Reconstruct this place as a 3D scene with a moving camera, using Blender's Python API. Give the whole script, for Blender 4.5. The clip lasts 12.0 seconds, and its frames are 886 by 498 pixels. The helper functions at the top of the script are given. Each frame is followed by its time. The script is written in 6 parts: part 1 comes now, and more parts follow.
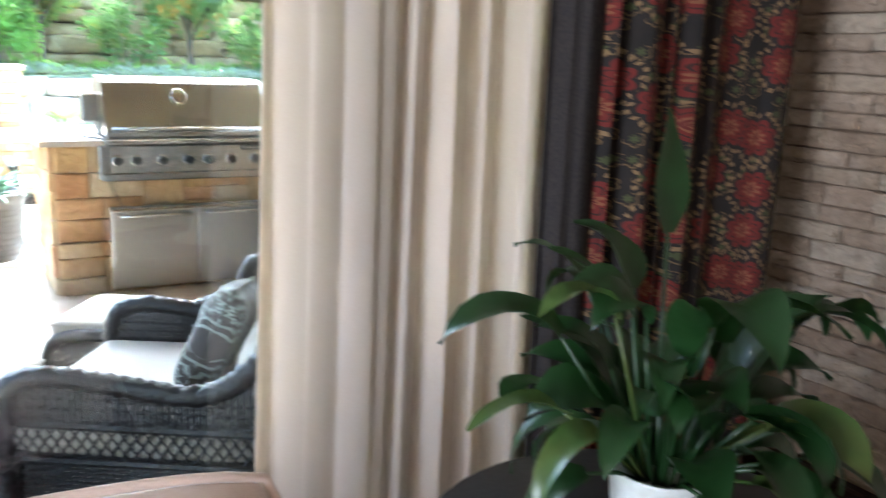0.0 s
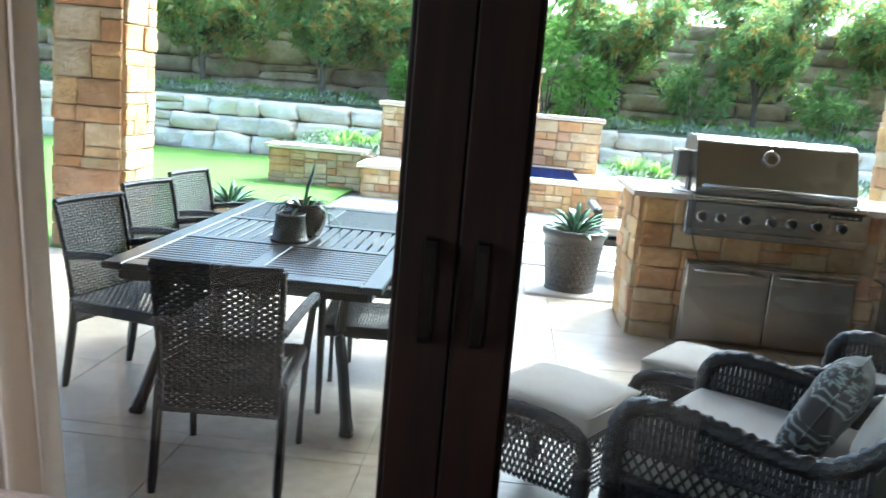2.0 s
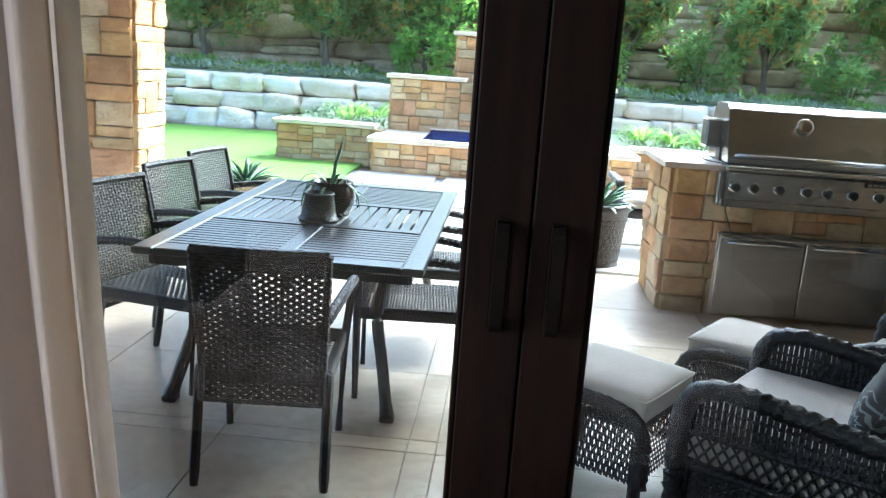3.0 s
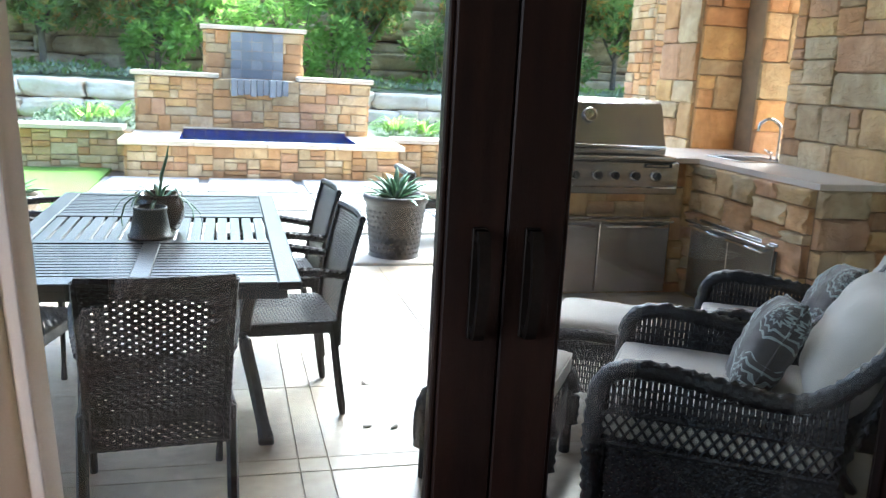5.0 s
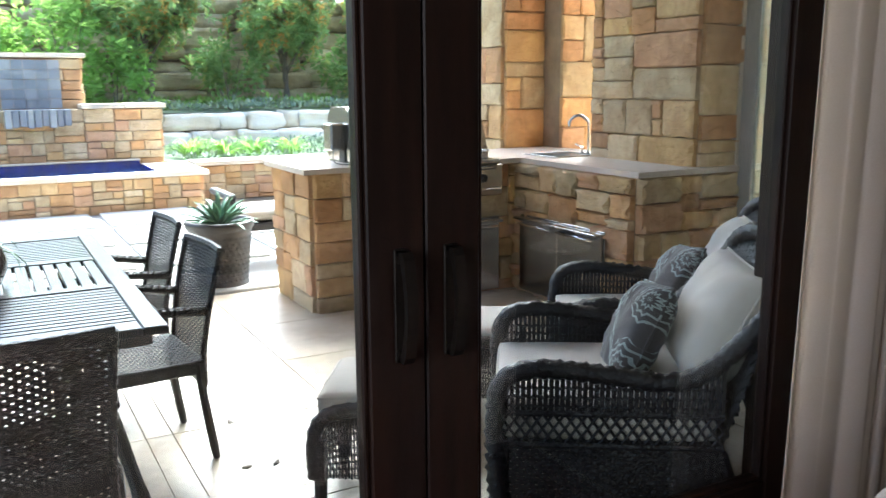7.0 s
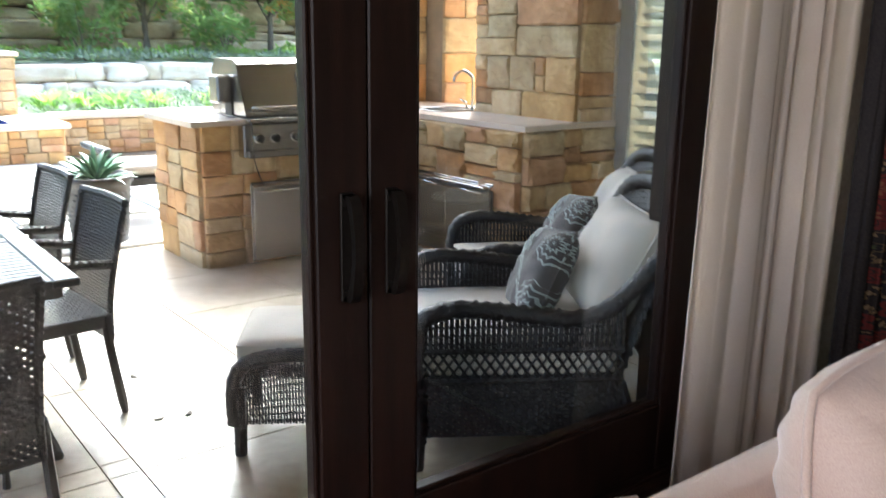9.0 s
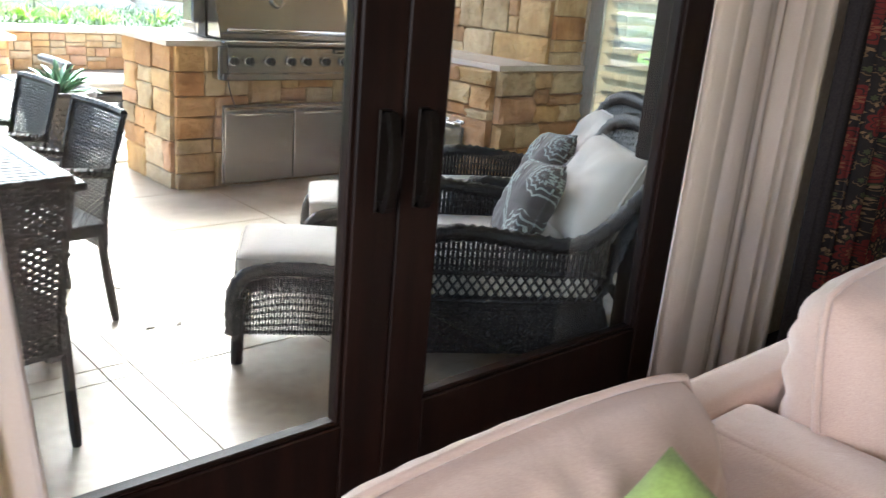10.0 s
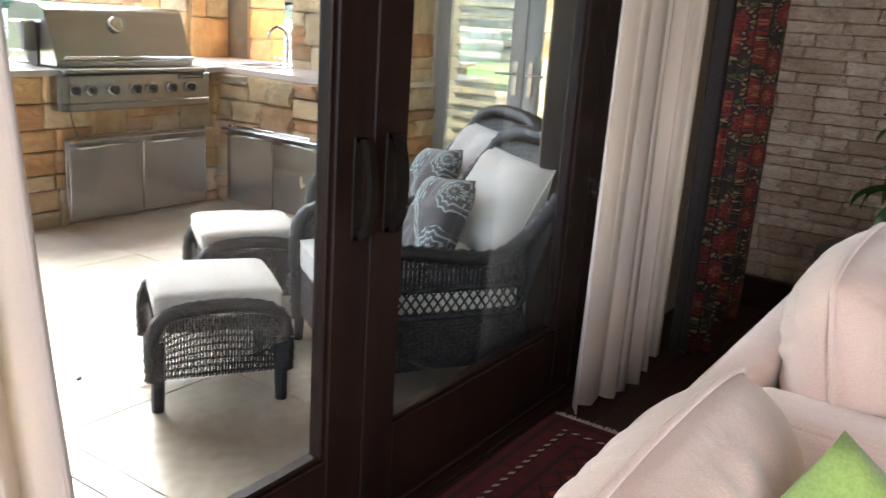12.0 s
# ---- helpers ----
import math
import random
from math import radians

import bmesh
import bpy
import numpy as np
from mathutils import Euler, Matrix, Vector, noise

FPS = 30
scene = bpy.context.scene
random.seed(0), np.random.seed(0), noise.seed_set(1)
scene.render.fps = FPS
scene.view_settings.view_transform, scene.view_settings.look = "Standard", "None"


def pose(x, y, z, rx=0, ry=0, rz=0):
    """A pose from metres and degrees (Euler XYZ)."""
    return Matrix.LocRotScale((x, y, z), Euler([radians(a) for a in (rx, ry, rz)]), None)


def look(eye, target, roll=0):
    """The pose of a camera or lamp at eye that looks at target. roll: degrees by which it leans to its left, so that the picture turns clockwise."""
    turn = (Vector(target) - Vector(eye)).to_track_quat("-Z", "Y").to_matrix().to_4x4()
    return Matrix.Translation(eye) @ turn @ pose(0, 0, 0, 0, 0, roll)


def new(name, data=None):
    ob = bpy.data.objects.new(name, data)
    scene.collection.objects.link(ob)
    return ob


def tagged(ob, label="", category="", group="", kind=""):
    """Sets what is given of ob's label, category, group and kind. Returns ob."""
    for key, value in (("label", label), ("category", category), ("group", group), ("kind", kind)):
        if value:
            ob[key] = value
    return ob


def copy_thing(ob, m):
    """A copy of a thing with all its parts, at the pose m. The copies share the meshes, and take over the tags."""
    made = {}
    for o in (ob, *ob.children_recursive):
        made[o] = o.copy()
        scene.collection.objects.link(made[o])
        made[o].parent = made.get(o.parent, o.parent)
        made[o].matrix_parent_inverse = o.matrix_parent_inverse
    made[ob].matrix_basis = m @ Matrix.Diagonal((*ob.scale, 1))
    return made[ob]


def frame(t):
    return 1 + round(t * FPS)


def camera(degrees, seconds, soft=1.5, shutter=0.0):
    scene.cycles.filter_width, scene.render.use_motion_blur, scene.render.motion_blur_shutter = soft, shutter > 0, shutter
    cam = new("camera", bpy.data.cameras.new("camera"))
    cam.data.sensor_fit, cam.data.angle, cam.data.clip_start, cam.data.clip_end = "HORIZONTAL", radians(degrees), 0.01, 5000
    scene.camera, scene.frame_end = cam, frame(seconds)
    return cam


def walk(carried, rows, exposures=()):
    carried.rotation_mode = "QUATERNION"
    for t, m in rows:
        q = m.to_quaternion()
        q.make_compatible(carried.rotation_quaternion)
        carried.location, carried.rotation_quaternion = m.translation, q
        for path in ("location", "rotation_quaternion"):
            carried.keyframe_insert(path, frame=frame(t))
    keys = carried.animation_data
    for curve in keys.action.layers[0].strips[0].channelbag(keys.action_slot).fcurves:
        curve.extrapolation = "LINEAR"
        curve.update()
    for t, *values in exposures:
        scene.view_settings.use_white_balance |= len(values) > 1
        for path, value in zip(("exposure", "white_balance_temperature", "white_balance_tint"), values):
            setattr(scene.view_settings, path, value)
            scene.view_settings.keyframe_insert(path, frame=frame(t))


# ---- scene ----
from mathutils import noise
cam = camera(55.0, 12.0, soft=1.2, shutter=0.5)
PATH = [
    (0, (0.390, -2.030, 1.420), (1.389, -0.351, 0.991), 2.1),
    (0.5, (0.337, -2.046, 1.429), (1.071, -0.223, 1.057), 2.7),
    (1, (0.283, -2.101, 1.471), (0.67, -0.17, 1.126), 1.9),
    (1.5, (0.155, -1.992, 1.411), (0.216, -0.02, 1.086), 4.4),
    (2, (0.067, -1.996, 1.395), (-0.064, -0.034, 1.031), 4.9),
    (2.5, (-0.019, -1.953, 1.381), (-0.178, -0.003, 0.966), 4.5),
    (4.5, (-0.456, -1.756, 1.41), (-0.146, 0.172, 0.98), 1.9),
    (5, (-0.641, -1.793, 1.392), (-0.145, 0.101, 0.98), 3.0),
    (5.5, (-0.785, -1.82, 1.392), (-0.242, 0.062, 0.99), 3.4),
    (6, (-0.848, -1.773, 1.394), (-0.232, 0.088, 1.002), 1.7),
    (6.5, (-0.856, -1.672, 1.406), (-0.057, 0.12, 1.021), -0.1),
    (8.5, (-1.033, -1.649, 1.399), (0.082, -0.041, 0.987), 1.1),
    (9, (-1.087, -1.656, 1.392), (0.105, -0.121, 0.916), 0.8),
    (9.5, (-1.192, -1.657, 1.369), (0.078, -0.215, 0.817), 2.4),
    (10, (-1.365, -1.634, 1.355), (-0.068, -0.234, 0.759), 4.9),
    (10.5, (-1.505, -1.497, 1.36), (-0.215, -0.096, 0.748), 5.6),
    (11, (-1.606, -1.359, 1.354), (-0.189, -0.078, 0.761), 3.9),
    (11.5, (-1.678, -1.325, 1.344), (-0.147, -0.167, 0.782), 4.6),
    (12, (-1.662, -1.325, 1.349), (-0.058, -0.255, 0.817), 3.8),
]
# seconds, stops, kelvin, tint
EXPOSURES = [(0, 4.72, 5100, 4), (0.5, 4.4, 5000, 3), (1.0, 3.7, 5050, 2), (1.5, 3.2, 5050, 2), (2.5, 3.0, 5000, 3), (4.5, 3.05, 5100, 6), (6.5, 3.1, 5300, 7),
             (8.5, 3.3, 5450, 8), (9.5, 3.55, 5500, 9), (10.5, 3.75, 5550, 9), (12.0, 3.85, 5600, 9)]
walk(cam, [(t, look(e, g, r)) for t, e, g, r in PATH], EXPOSURES)

# ---- world, sun, exposure ----
world = bpy.data.worlds.new("sky")
scene.world = world
world.use_nodes = True
wn = world.node_tree.nodes
sky = wn.new("ShaderNodeTexSky")
sky.sky_type = "NISHITA"
sky.sun_disc = False
sky.sun_elevation, sky.sun_rotation = radians(46), radians(38)
sky.dust_density, sky.ozone_density, sky.air_density = 7.0, 0.3, 0.7
world.node_tree.links.new(sky.outputs["Color"], wn["Background"].inputs["Color"])
wn["Background"].inputs["Strength"].default_value = 0.15
sun_data = bpy.data.lights.new("sun", "SUN")
sun_data.energy, sun_data.angle, sun_data.color = 1.2, radians(20), (1.0, 0.95, 0.87)
sun = new("sun", sun_data)
sun.matrix_world = look((8.9, 11.4, 15.0), (0, 0, 0))



def standin_light(name, m, w, h, watts, colour):
    d = bpy.data.lights.new(name, "AREA")
    d.shape, d.size, d.size_y, d.energy, d.color = "RECTANGLE", w, h, watts, colour
    ob = new(name, d)
    ob.matrix_world = m
    return ob


# added area lamp in an unseen west opening, standing in for window daylight
standin_light("window_daylight", look((-4.15, -2.7, 1.6), (0.6, -0.8, 1.2)), 2.0, 1.7, 14, (1.0, 0.90, 0.80))

# ---- materials ----


def material(name, base=(0.5, 0.5, 0.5), rough=0.6, metal=0.0, second=None, scale=8.0, grain=60.0, bump=0.1,
             per_object=None, sheen=0.0, stretch=(1, 1, 1), bump_scale=None, mixup=0.5):
    """A two-scale procedural surface: base to second by broad noise, fine grain and bump; per_object: ramp of colours by object."""
    m = bpy.data.materials.new(name)
    m.use_nodes = True
    nt = m.node_tree
    b = nt.nodes["Principled BSDF"]
    b.inputs["Roughness"].default_value, b.inputs["Metallic"].default_value = rough, metal
    b.inputs["Sheen Weight"].default_value = sheen
    tc = nt.nodes.new("ShaderNodeTexCoord")
    mp = nt.nodes.new("ShaderNodeMapping")
    mp.inputs["Scale"].default_value = stretch
    geo = nt.nodes.new("ShaderNodeNewGeometry")
    nt.links.new(geo.outputs["Position"], mp.inputs["Vector"])
    n1 = nt.nodes.new("ShaderNodeTexNoise")
    n1.inputs["Scale"].default_value, n1.inputs["Detail"].default_value = scale, 4
    n2 = nt.nodes.new("ShaderNodeTexNoise")
    n2.inputs["Scale"].default_value, n2.inputs["Detail"].default_value = grain, 5
    for n in (n1, n2):
        nt.links.new(mp.outputs["Vector"], n.inputs["Vector"])
    mix = nt.nodes.new("ShaderNodeMix")
    mix.data_type = "RGBA"
    mix.inputs["A"].default_value = (*base, 1)
    mix.inputs["B"].default_value = (*(second or [c * 0.75 for c in base]), 1)
    rg = nt.nodes.new("ShaderNodeMapRange")
    rg.inputs["From Min"].default_value, rg.inputs["From Max"].default_value = 0.38, 0.62
    nt.links.new(n1.outputs["Fac"], rg.inputs["Value"])
    fac = rg.outputs["Result"]
    if per_object:
        oi = nt.nodes.new("ShaderNodeObjectInfo")
        ramp = nt.nodes.new("ShaderNodeValToRGB")
        ramp.color_ramp.interpolation = "CONSTANT"
        els = ramp.color_ramp.elements
        for i, c in enumerate(per_object):
            e = els[i] if i < 2 else els.new(0.5)
            e.color = (*c, 1)
        for i in range(len(per_object)):
            els[i].position = i / len(per_object)
        nt.links.new(oi.outputs["Random"], ramp.inputs["Fac"])
        dark = nt.nodes.new("ShaderNodeMix")
        dark.data_type, dark.blend_type = "RGBA", "MULTIPLY"
        dark.inputs["Factor"].default_value = mixup
        nt.links.new(ramp.outputs["Color"], dark.inputs["A"])
        nt.links.new(mix.outputs["Result"], dark.inputs["B"])
        col = dark.outputs["Result"]
    else:
        col = mix.outputs["Result"]
    nt.links.new(fac, mix.inputs["Factor"])
    fine = nt.nodes.new("ShaderNodeMix")
    fine.data_type, fine.blend_type = "RGBA", "OVERLAY"
    fine.inputs["Factor"].default_value = 0.35
    nt.links.new(col, fine.inputs["A"])
    grey = nt.nodes.new("ShaderNodeRGBCurve")
    nt.links.new(n2.outputs["Fac"], grey.inputs["Color"])
    nt.links.new(grey.outputs["Color"], fine.inputs["B"])
    nt.links.new(fine.outputs["Result"], b.inputs["Base Color"])
    bp = nt.nodes.new("ShaderNodeBump")
    bp.inputs["Strength"].default_value, bp.inputs["Distance"].default_value = bump, 0.01
    nt.links.new(n2.outputs["Fac"], bp.inputs["Height"])
    nt.links.new(bp.outputs["Normal"], b.inputs["Normal"])
    return m


STONE_TONES = [(0.60, 0.35, 0.15), (0.63, 0.44, 0.23), (0.55, 0.30, 0.13), (0.66, 0.50, 0.29), (0.58, 0.39, 0.19), (0.50, 0.38, 0.22),
               (0.62, 0.37, 0.17), (0.46, 0.27, 0.13), (0.68, 0.53, 0.33), (0.56, 0.44, 0.27), (0.58, 0.35, 0.20), (0.64, 0.42, 0.18)]
M_STONE = material("sandstone", (1, 1, 1), 0.85, 0, (0.74, 0.67, 0.58), 6, 28, 0.95, STONE_TONES, mixup=0.85)
M_MORTAR = material("mortar", (0.30, 0.23, 0.15), 0.95, 0, (0.22, 0.165, 0.11), 9, 90, 0.3)
M_LIMEBLOCK = material("limestone block", (1, 1, 1), 0.9, 0, (0.80, 0.73, 0.62), 3, 22, 0.6,
                       [(0.88, 0.80, 0.67), (0.84, 0.75, 0.61), (0.90, 0.83, 0.71), (0.78, 0.69, 0.56)], mixup=0.8)
M_BROWNBLOCK = material("weathered block", (1, 1, 1), 0.95, 0, (0.55, 0.5, 0.44), 2.5, 16, 0.7,
                        [(0.55, 0.43, 0.28), (0.60, 0.48, 0.33), (0.47, 0.37, 0.25), (0.64, 0.53, 0.37)], mixup=0.8)
M_CAP = material("limestone cap", (0.68, 0.58, 0.45), 0.8, 0, (0.60, 0.50, 0.37), 3, 60, 0.15)
M_COUNTER = material("countertop stone", (0.62, 0.54, 0.46), 0.45, 0, (0.56, 0.47, 0.39), 2, 80, 0.05)
M_TILE = material("patio tile", (1, 1, 1), 0.36, 0, (0.72, 0.66, 0.58), 2.2, 30, 0.06,
                  [(0.49, 0.415, 0.325), (0.51, 0.435, 0.345), (0.46, 0.39, 0.30)], mixup=0.85)
M_GROUT = material("grout", (0.34, 0.29, 0.23), 0.95)
M_PAVER = material("concrete paver", (0.56, 0.53, 0.48), 0.85, 0, (0.49, 0.46, 0.41), 1.2, 50, 0.1)
M_GRASS = material("grass", (0.12, 0.24, 0.02), 0.9, 0, (0.085, 0.18, 0.015), 3, 60, 0.4)
M_SOIL = material("soil and mulch", (0.16, 0.12, 0.08), 0.95, 0, (0.09, 0.07, 0.05), 3, 40, 0.7)
M_PEBBLE = material("river pebbles", (0.22, 0.21, 0.20), 0.8, 0, (0.36, 0.34, 0.31), 30, 60, 0.8)
M_DARKWOOD = material("dark stained wood", (0.018, 0.008, 0.005), 0.46, 0, (0.010, 0.005, 0.0035), 4, 70, 0.12, stretch=(6, 6, 0.5))
M_FLOORWOOD = material("dark floor boards", (0.035, 0.018, 0.012), 0.35, 0, (0.022, 0.011, 0.008), 3, 60, 0.1, stretch=(0.6, 6, 6))
M_PLASTER = material("plaster wall", (0.62, 0.54, 0.42), 0.9, 0, (0.58, 0.5, 0.39), 2, 50, 0.08)
M_CEIL = material("ceiling paint", (0.7, 0.66, 0.6), 0.9, 0, (0.66, 0.62, 0.56), 1, 40, 0.04)
M_SOFFIT = material("porch boards", (0.24, 0.15, 0.085), 0.6, 0, (0.19, 0.115, 0.065), 3, 50, 0.1)
M_LEDGE = material("split face stone", (1, 1, 1), 0.92, 0, (0.75, 0.7, 0.66), 8, 45, 0.6,
                   [(0.44, 0.35, 0.27), (0.40, 0.31, 0.24), (0.48, 0.40, 0.32), (0.37, 0.28, 0.21)], mixup=0.8)
M_BRONZE = material("bronze hardware", (0.02, 0.016, 0.013), 0.45, 0.6)
M_STEEL = material("brushed steel", (0.47, 0.455, 0.43), 0.27, 1.0, (0.41, 0.395, 0.37), 3, 40, 0.02, stretch=(1, 1, 30))
M_CHROME = material("chrome", (0.8, 0.8, 0.8), 0.1, 1.0)
M_BLACK = material("black plastic", (0.02, 0.02, 0.02), 0.5)
M_WICKER = material("dark resin wicker", (0.013, 0.013, 0.015), 0.42, 0, (0.008, 0.008, 0.010), 20, 75, 0.9)
M_WICKERB = material("brown resin wicker", (0.013, 0.011, 0.012), 0.42, 0, (0.008, 0.006, 0.007), 20, 75, 0.9)
M_TABLE = material("grey slatted tabletop", (0.036, 0.040, 0.046), 0.28, 0.2, (0.028, 0.031, 0.036), 6, 90, 0.04)
M_METALDK = material("dark cast aluminium", (0.016, 0.015, 0.015), 0.42, 0.2)
M_CREAM = material("cream outdoor cushion", (0.50, 0.455, 0.40), 0.9, 0, (0.45, 0.405, 0.355), 6, 300, 0.1, sheen=0.2)
M_SOFA = material("blush velvet", (0.66, 0.50, 0.42), 0.85, 0, (0.61, 0.455, 0.38), 3, 420, 0.02, sheen=0.5)
M_CURTAIN = material("cream silk curtain", (0.80, 0.72, 0.66), 0.75, 0, (0.75, 0.67, 0.61), 3, 200, 0.05, sheen=0.2)
M_LIME = material("lime fabric", (0.26, 0.36, 0.09), 0.85, 0, (0.22, 0.31, 0.075), 6, 200, 0.1, sheen=0.2)
M_POT = material("brown resin planter", (0.042, 0.034, 0.030), 0.45, 0, (0.030, 0.024, 0.021), 8, 60, 0.1)
M_POTTAN = material("tan clay planter", (0.35, 0.27, 0.19), 0.7, 0, (0.28, 0.21, 0.15), 8, 60, 0.1)
M_GLAZE = material("brown glazed pot", (0.05, 0.03, 0.02), 0.2, 0, (0.03, 0.019, 0.013), 6, 40, 0.05)
M_GREENPOT = material("grey green pot", (0.05, 0.055, 0.042), 0.5, 0, (0.036, 0.04, 0.03), 6, 40, 0.05)
M_AGAVE = material("agave leaf", (0.10, 0.20, 0.11), 0.5, 0, (0.07, 0.15, 0.08), 8, 40, 0.05)
M_LEAF = material("glossy houseplant leaf", (0.014, 0.042, 0.010), 0.35, 0, (0.010, 0.030, 0.007), 6, 40, 0.06)
M_LEAFPALE = material("pale houseplant leaf", (0.045, 0.085, 0.018), 0.35, 0, (0.07, 0.085, 0.02), 9, 40, 0.06)
M_BARK = material("bark", (0.16, 0.13, 0.10), 0.95, 0, (0.10, 0.08, 0.06), 6, 50, 0.6)
M_TREE = material("magnolia leaves", (0.10, 0.20, 0.075), 0.36, 0, (0.15, 0.24, 0.07), 3.5, 14, 0.1)
M_YOUNG = material("young rusty leaves", (0.52, 0.25, 0.05), 0.5, 0, (0.40, 0.28, 0.06), 4, 20, 0.1)
M_BUSH = material("bright shrub leaves", (0.13, 0.27, 0.06), 0.6, 0, (0.09, 0.19, 0.04), 2, 20, 0.1)
M_COVER = material("grey green groundcover", (0.27, 0.32, 0.23), 0.9, 0, (0.17, 0.23, 0.13), 5, 40, 0.5)
M_POOLTILE = material("blue pool tile", (0.025, 0.045, 0.30), 0.22, 0, (0.018, 0.03, 0.20), 8, 60, 0.05)
M_WATER = material("fountain water", (0.02, 0.05, 0.16), 0.12, 0, (0.03, 0.07, 0.16), 3, 9, 0.9)
M_SLATE = material("wet slate", (0.22, 0.24, 0.27), 0.3, 0, (0.17, 0.19, 0.22), 6, 40, 0.1)
M_SLATEB = material("pale wet slate", (0.30, 0.32, 0.34), 0.3, 0, (0.25, 0.27, 0.29), 6, 40, 0.1)
M_DARKCLOTH = material("dark woven border", (0.020, 0.016, 0.018), 0.9, 0, (0.035, 0.028, 0.026), 120, 300, 0.3)
M_GREYPAINT = material("grey door paint", (0.34, 0.33, 0.31), 0.5, 0, (0.31, 0.30, 0.285), 3, 50, 0.04)
M_WHITE = material("white shutter paint", (0.75, 0.76, 0.72), 0.5)
M_NICKEL = material("satin nickel", (0.6, 0.55, 0.48), 0.35, 1.0)


def glass_material(name, tint=(0.93, 0.97, 0.95), least=0.05):
    m = bpy.data.materials.new(name)
    m.use_nodes = True
    nt = m.node_tree
    out = nt.nodes["Material Output"]
    tr = nt.nodes.new("ShaderNodeBsdfTransparent")
    tr.inputs["Color"].default_value = (*tint, 1)
    gl = nt.nodes.new("ShaderNodeBsdfGlossy")
    gl.inputs["Roughness"].default_value = 0.0
    lw = nt.nodes.new("ShaderNodeLayerWeight")
    pw = nt.nodes.new("ShaderNodeMath")
    pw.operation = "POWER"
    nt.links.new(lw.outputs["Facing"], pw.inputs[0])
    pw.inputs[1].default_value = 4.0
    fr = nt.nodes.new("ShaderNodeMapRange")
    fr.inputs["To Min"].default_value, fr.inputs["To Max"].default_value = least, 0.8
    nt.links.new(pw.outputs["Value"], fr.inputs["Value"])
    mx = nt.nodes.new("ShaderNodeMixShader")
    nt.links.new(fr.outputs["Result"], mx.inputs["Fac"])
    nt.links.new(tr.outputs["BSDF"], mx.inputs[1])
    nt.links.new(gl.outputs["BSDF"], mx.inputs[2])
    nt.links.new(mx.outputs["Shader"], out.inputs["Surface"])
    return m


M_GLASS = glass_material("door glass")
M_COATED = glass_material("coated window glass", (0.8, 0.85, 0.82), 0.35)


def let_light_through(m, amount, tint):
    """Thin leaves and cloth pass part of the light."""
    nt = m.node_tree
    out, b = nt.nodes["Material Output"], nt.nodes["Principled BSDF"]
    tr = nt.nodes.new("ShaderNodeBsdfTranslucent")
    tr.inputs["Color"].default_value = (*tint, 1)
    mx = nt.nodes.new("ShaderNodeMixShader")
    mx.inputs["Fac"].default_value = amount
    nt.links.new(b.outputs["BSDF"], mx.inputs[1])
    nt.links.new(tr.outputs["BSDF"], mx.inputs[2])
    nt.links.new(mx.outputs["Shader"], out.inputs["Surface"])



def tint_some(m, share, colour):
    """Turns the given share of the separate leaves to another colour."""
    nt = m.node_tree
    b = nt.nodes["Principled BSDF"]
    src = b.inputs["Base Color"].links[0].from_socket
    geo = nt.nodes.new("ShaderNodeNewGeometry")
    gt = nt.nodes.new("ShaderNodeMath")
    gt.operation = "LESS_THAN"
    nt.links.new(geo.outputs["Random Per Island"], gt.inputs[0])
    gt.inputs[1].default_value = share
    mx = nt.nodes.new("ShaderNodeMix")
    mx.data_type = "RGBA"
    nt.links.new(gt.outputs["Value"], mx.inputs["Factor"])
    nt.links.new(src, mx.inputs["A"])
    mx.inputs["B"].default_value = (*colour, 1)
    nt.links.new(mx.outputs["Result"], b.inputs["Base Color"])




def chisel(m, scale, depth, strength=1.0):
    """Adds broad split-face relief under the fine grain."""
    nt = m.node_tree
    b = nt.nodes["Principled BSDF"]
    fine = b.inputs["Normal"].links[0].from_node
    geo = nt.nodes.new("ShaderNodeNewGeometry")
    oi = nt.nodes.new("ShaderNodeObjectInfo")
    off = nt.nodes.new("ShaderNodeVectorMath")
    off.operation = "MULTIPLY_ADD"
    off.inputs[1].default_value = (1, 1, 1.5)
    nt.links.new(geo.outputs["Position"], off.inputs[0])
    nt.links.new(oi.outputs["Random"], off.inputs[2])
    n = nt.nodes.new("ShaderNodeTexNoise")
    n.inputs["Scale"].default_value, n.inputs["Detail"].default_value, n.inputs["Distortion"].default_value = scale, 6, 0.6
    n.inputs["Roughness"].default_value = 0.62
    nt.links.new(off.outputs["Vector"], n.inputs["Vector"])
    bp = nt.nodes.new("ShaderNodeBump")
    bp.inputs["Strength"].default_value, bp.inputs["Distance"].default_value = strength, depth
    nt.links.new(n.outputs["Fac"], bp.inputs["Height"])
    nt.links.new(bp.outputs["Normal"], fine.inputs["Normal"])


chisel(M_STONE, 8, 0.03, 0.8)
chisel(M_LEDGE, 16, 0.03)
chisel(M_SOFA, 9, 0.02, 0.3)
chisel(M_LIMEBLOCK, 5, 0.06, 0.8)
chisel(M_BROWNBLOCK, 4, 0.09, 0.8)
tint_some(M_TREE, 0.12, (0.44, 0.28, 0.07))
tint_some(M_BUSH, 0.25, (0.20, 0.36, 0.09))
let_light_through(M_TREE, 0.5, (0.33, 0.50, 0.15))
let_light_through(M_YOUNG, 0.4, (0.6, 0.34, 0.08))
let_light_through(M_BUSH, 0.55, (0.46, 0.68, 0.15))
let_light_through(M_LEAFPALE, 0.15, (0.10, 0.18, 0.03))
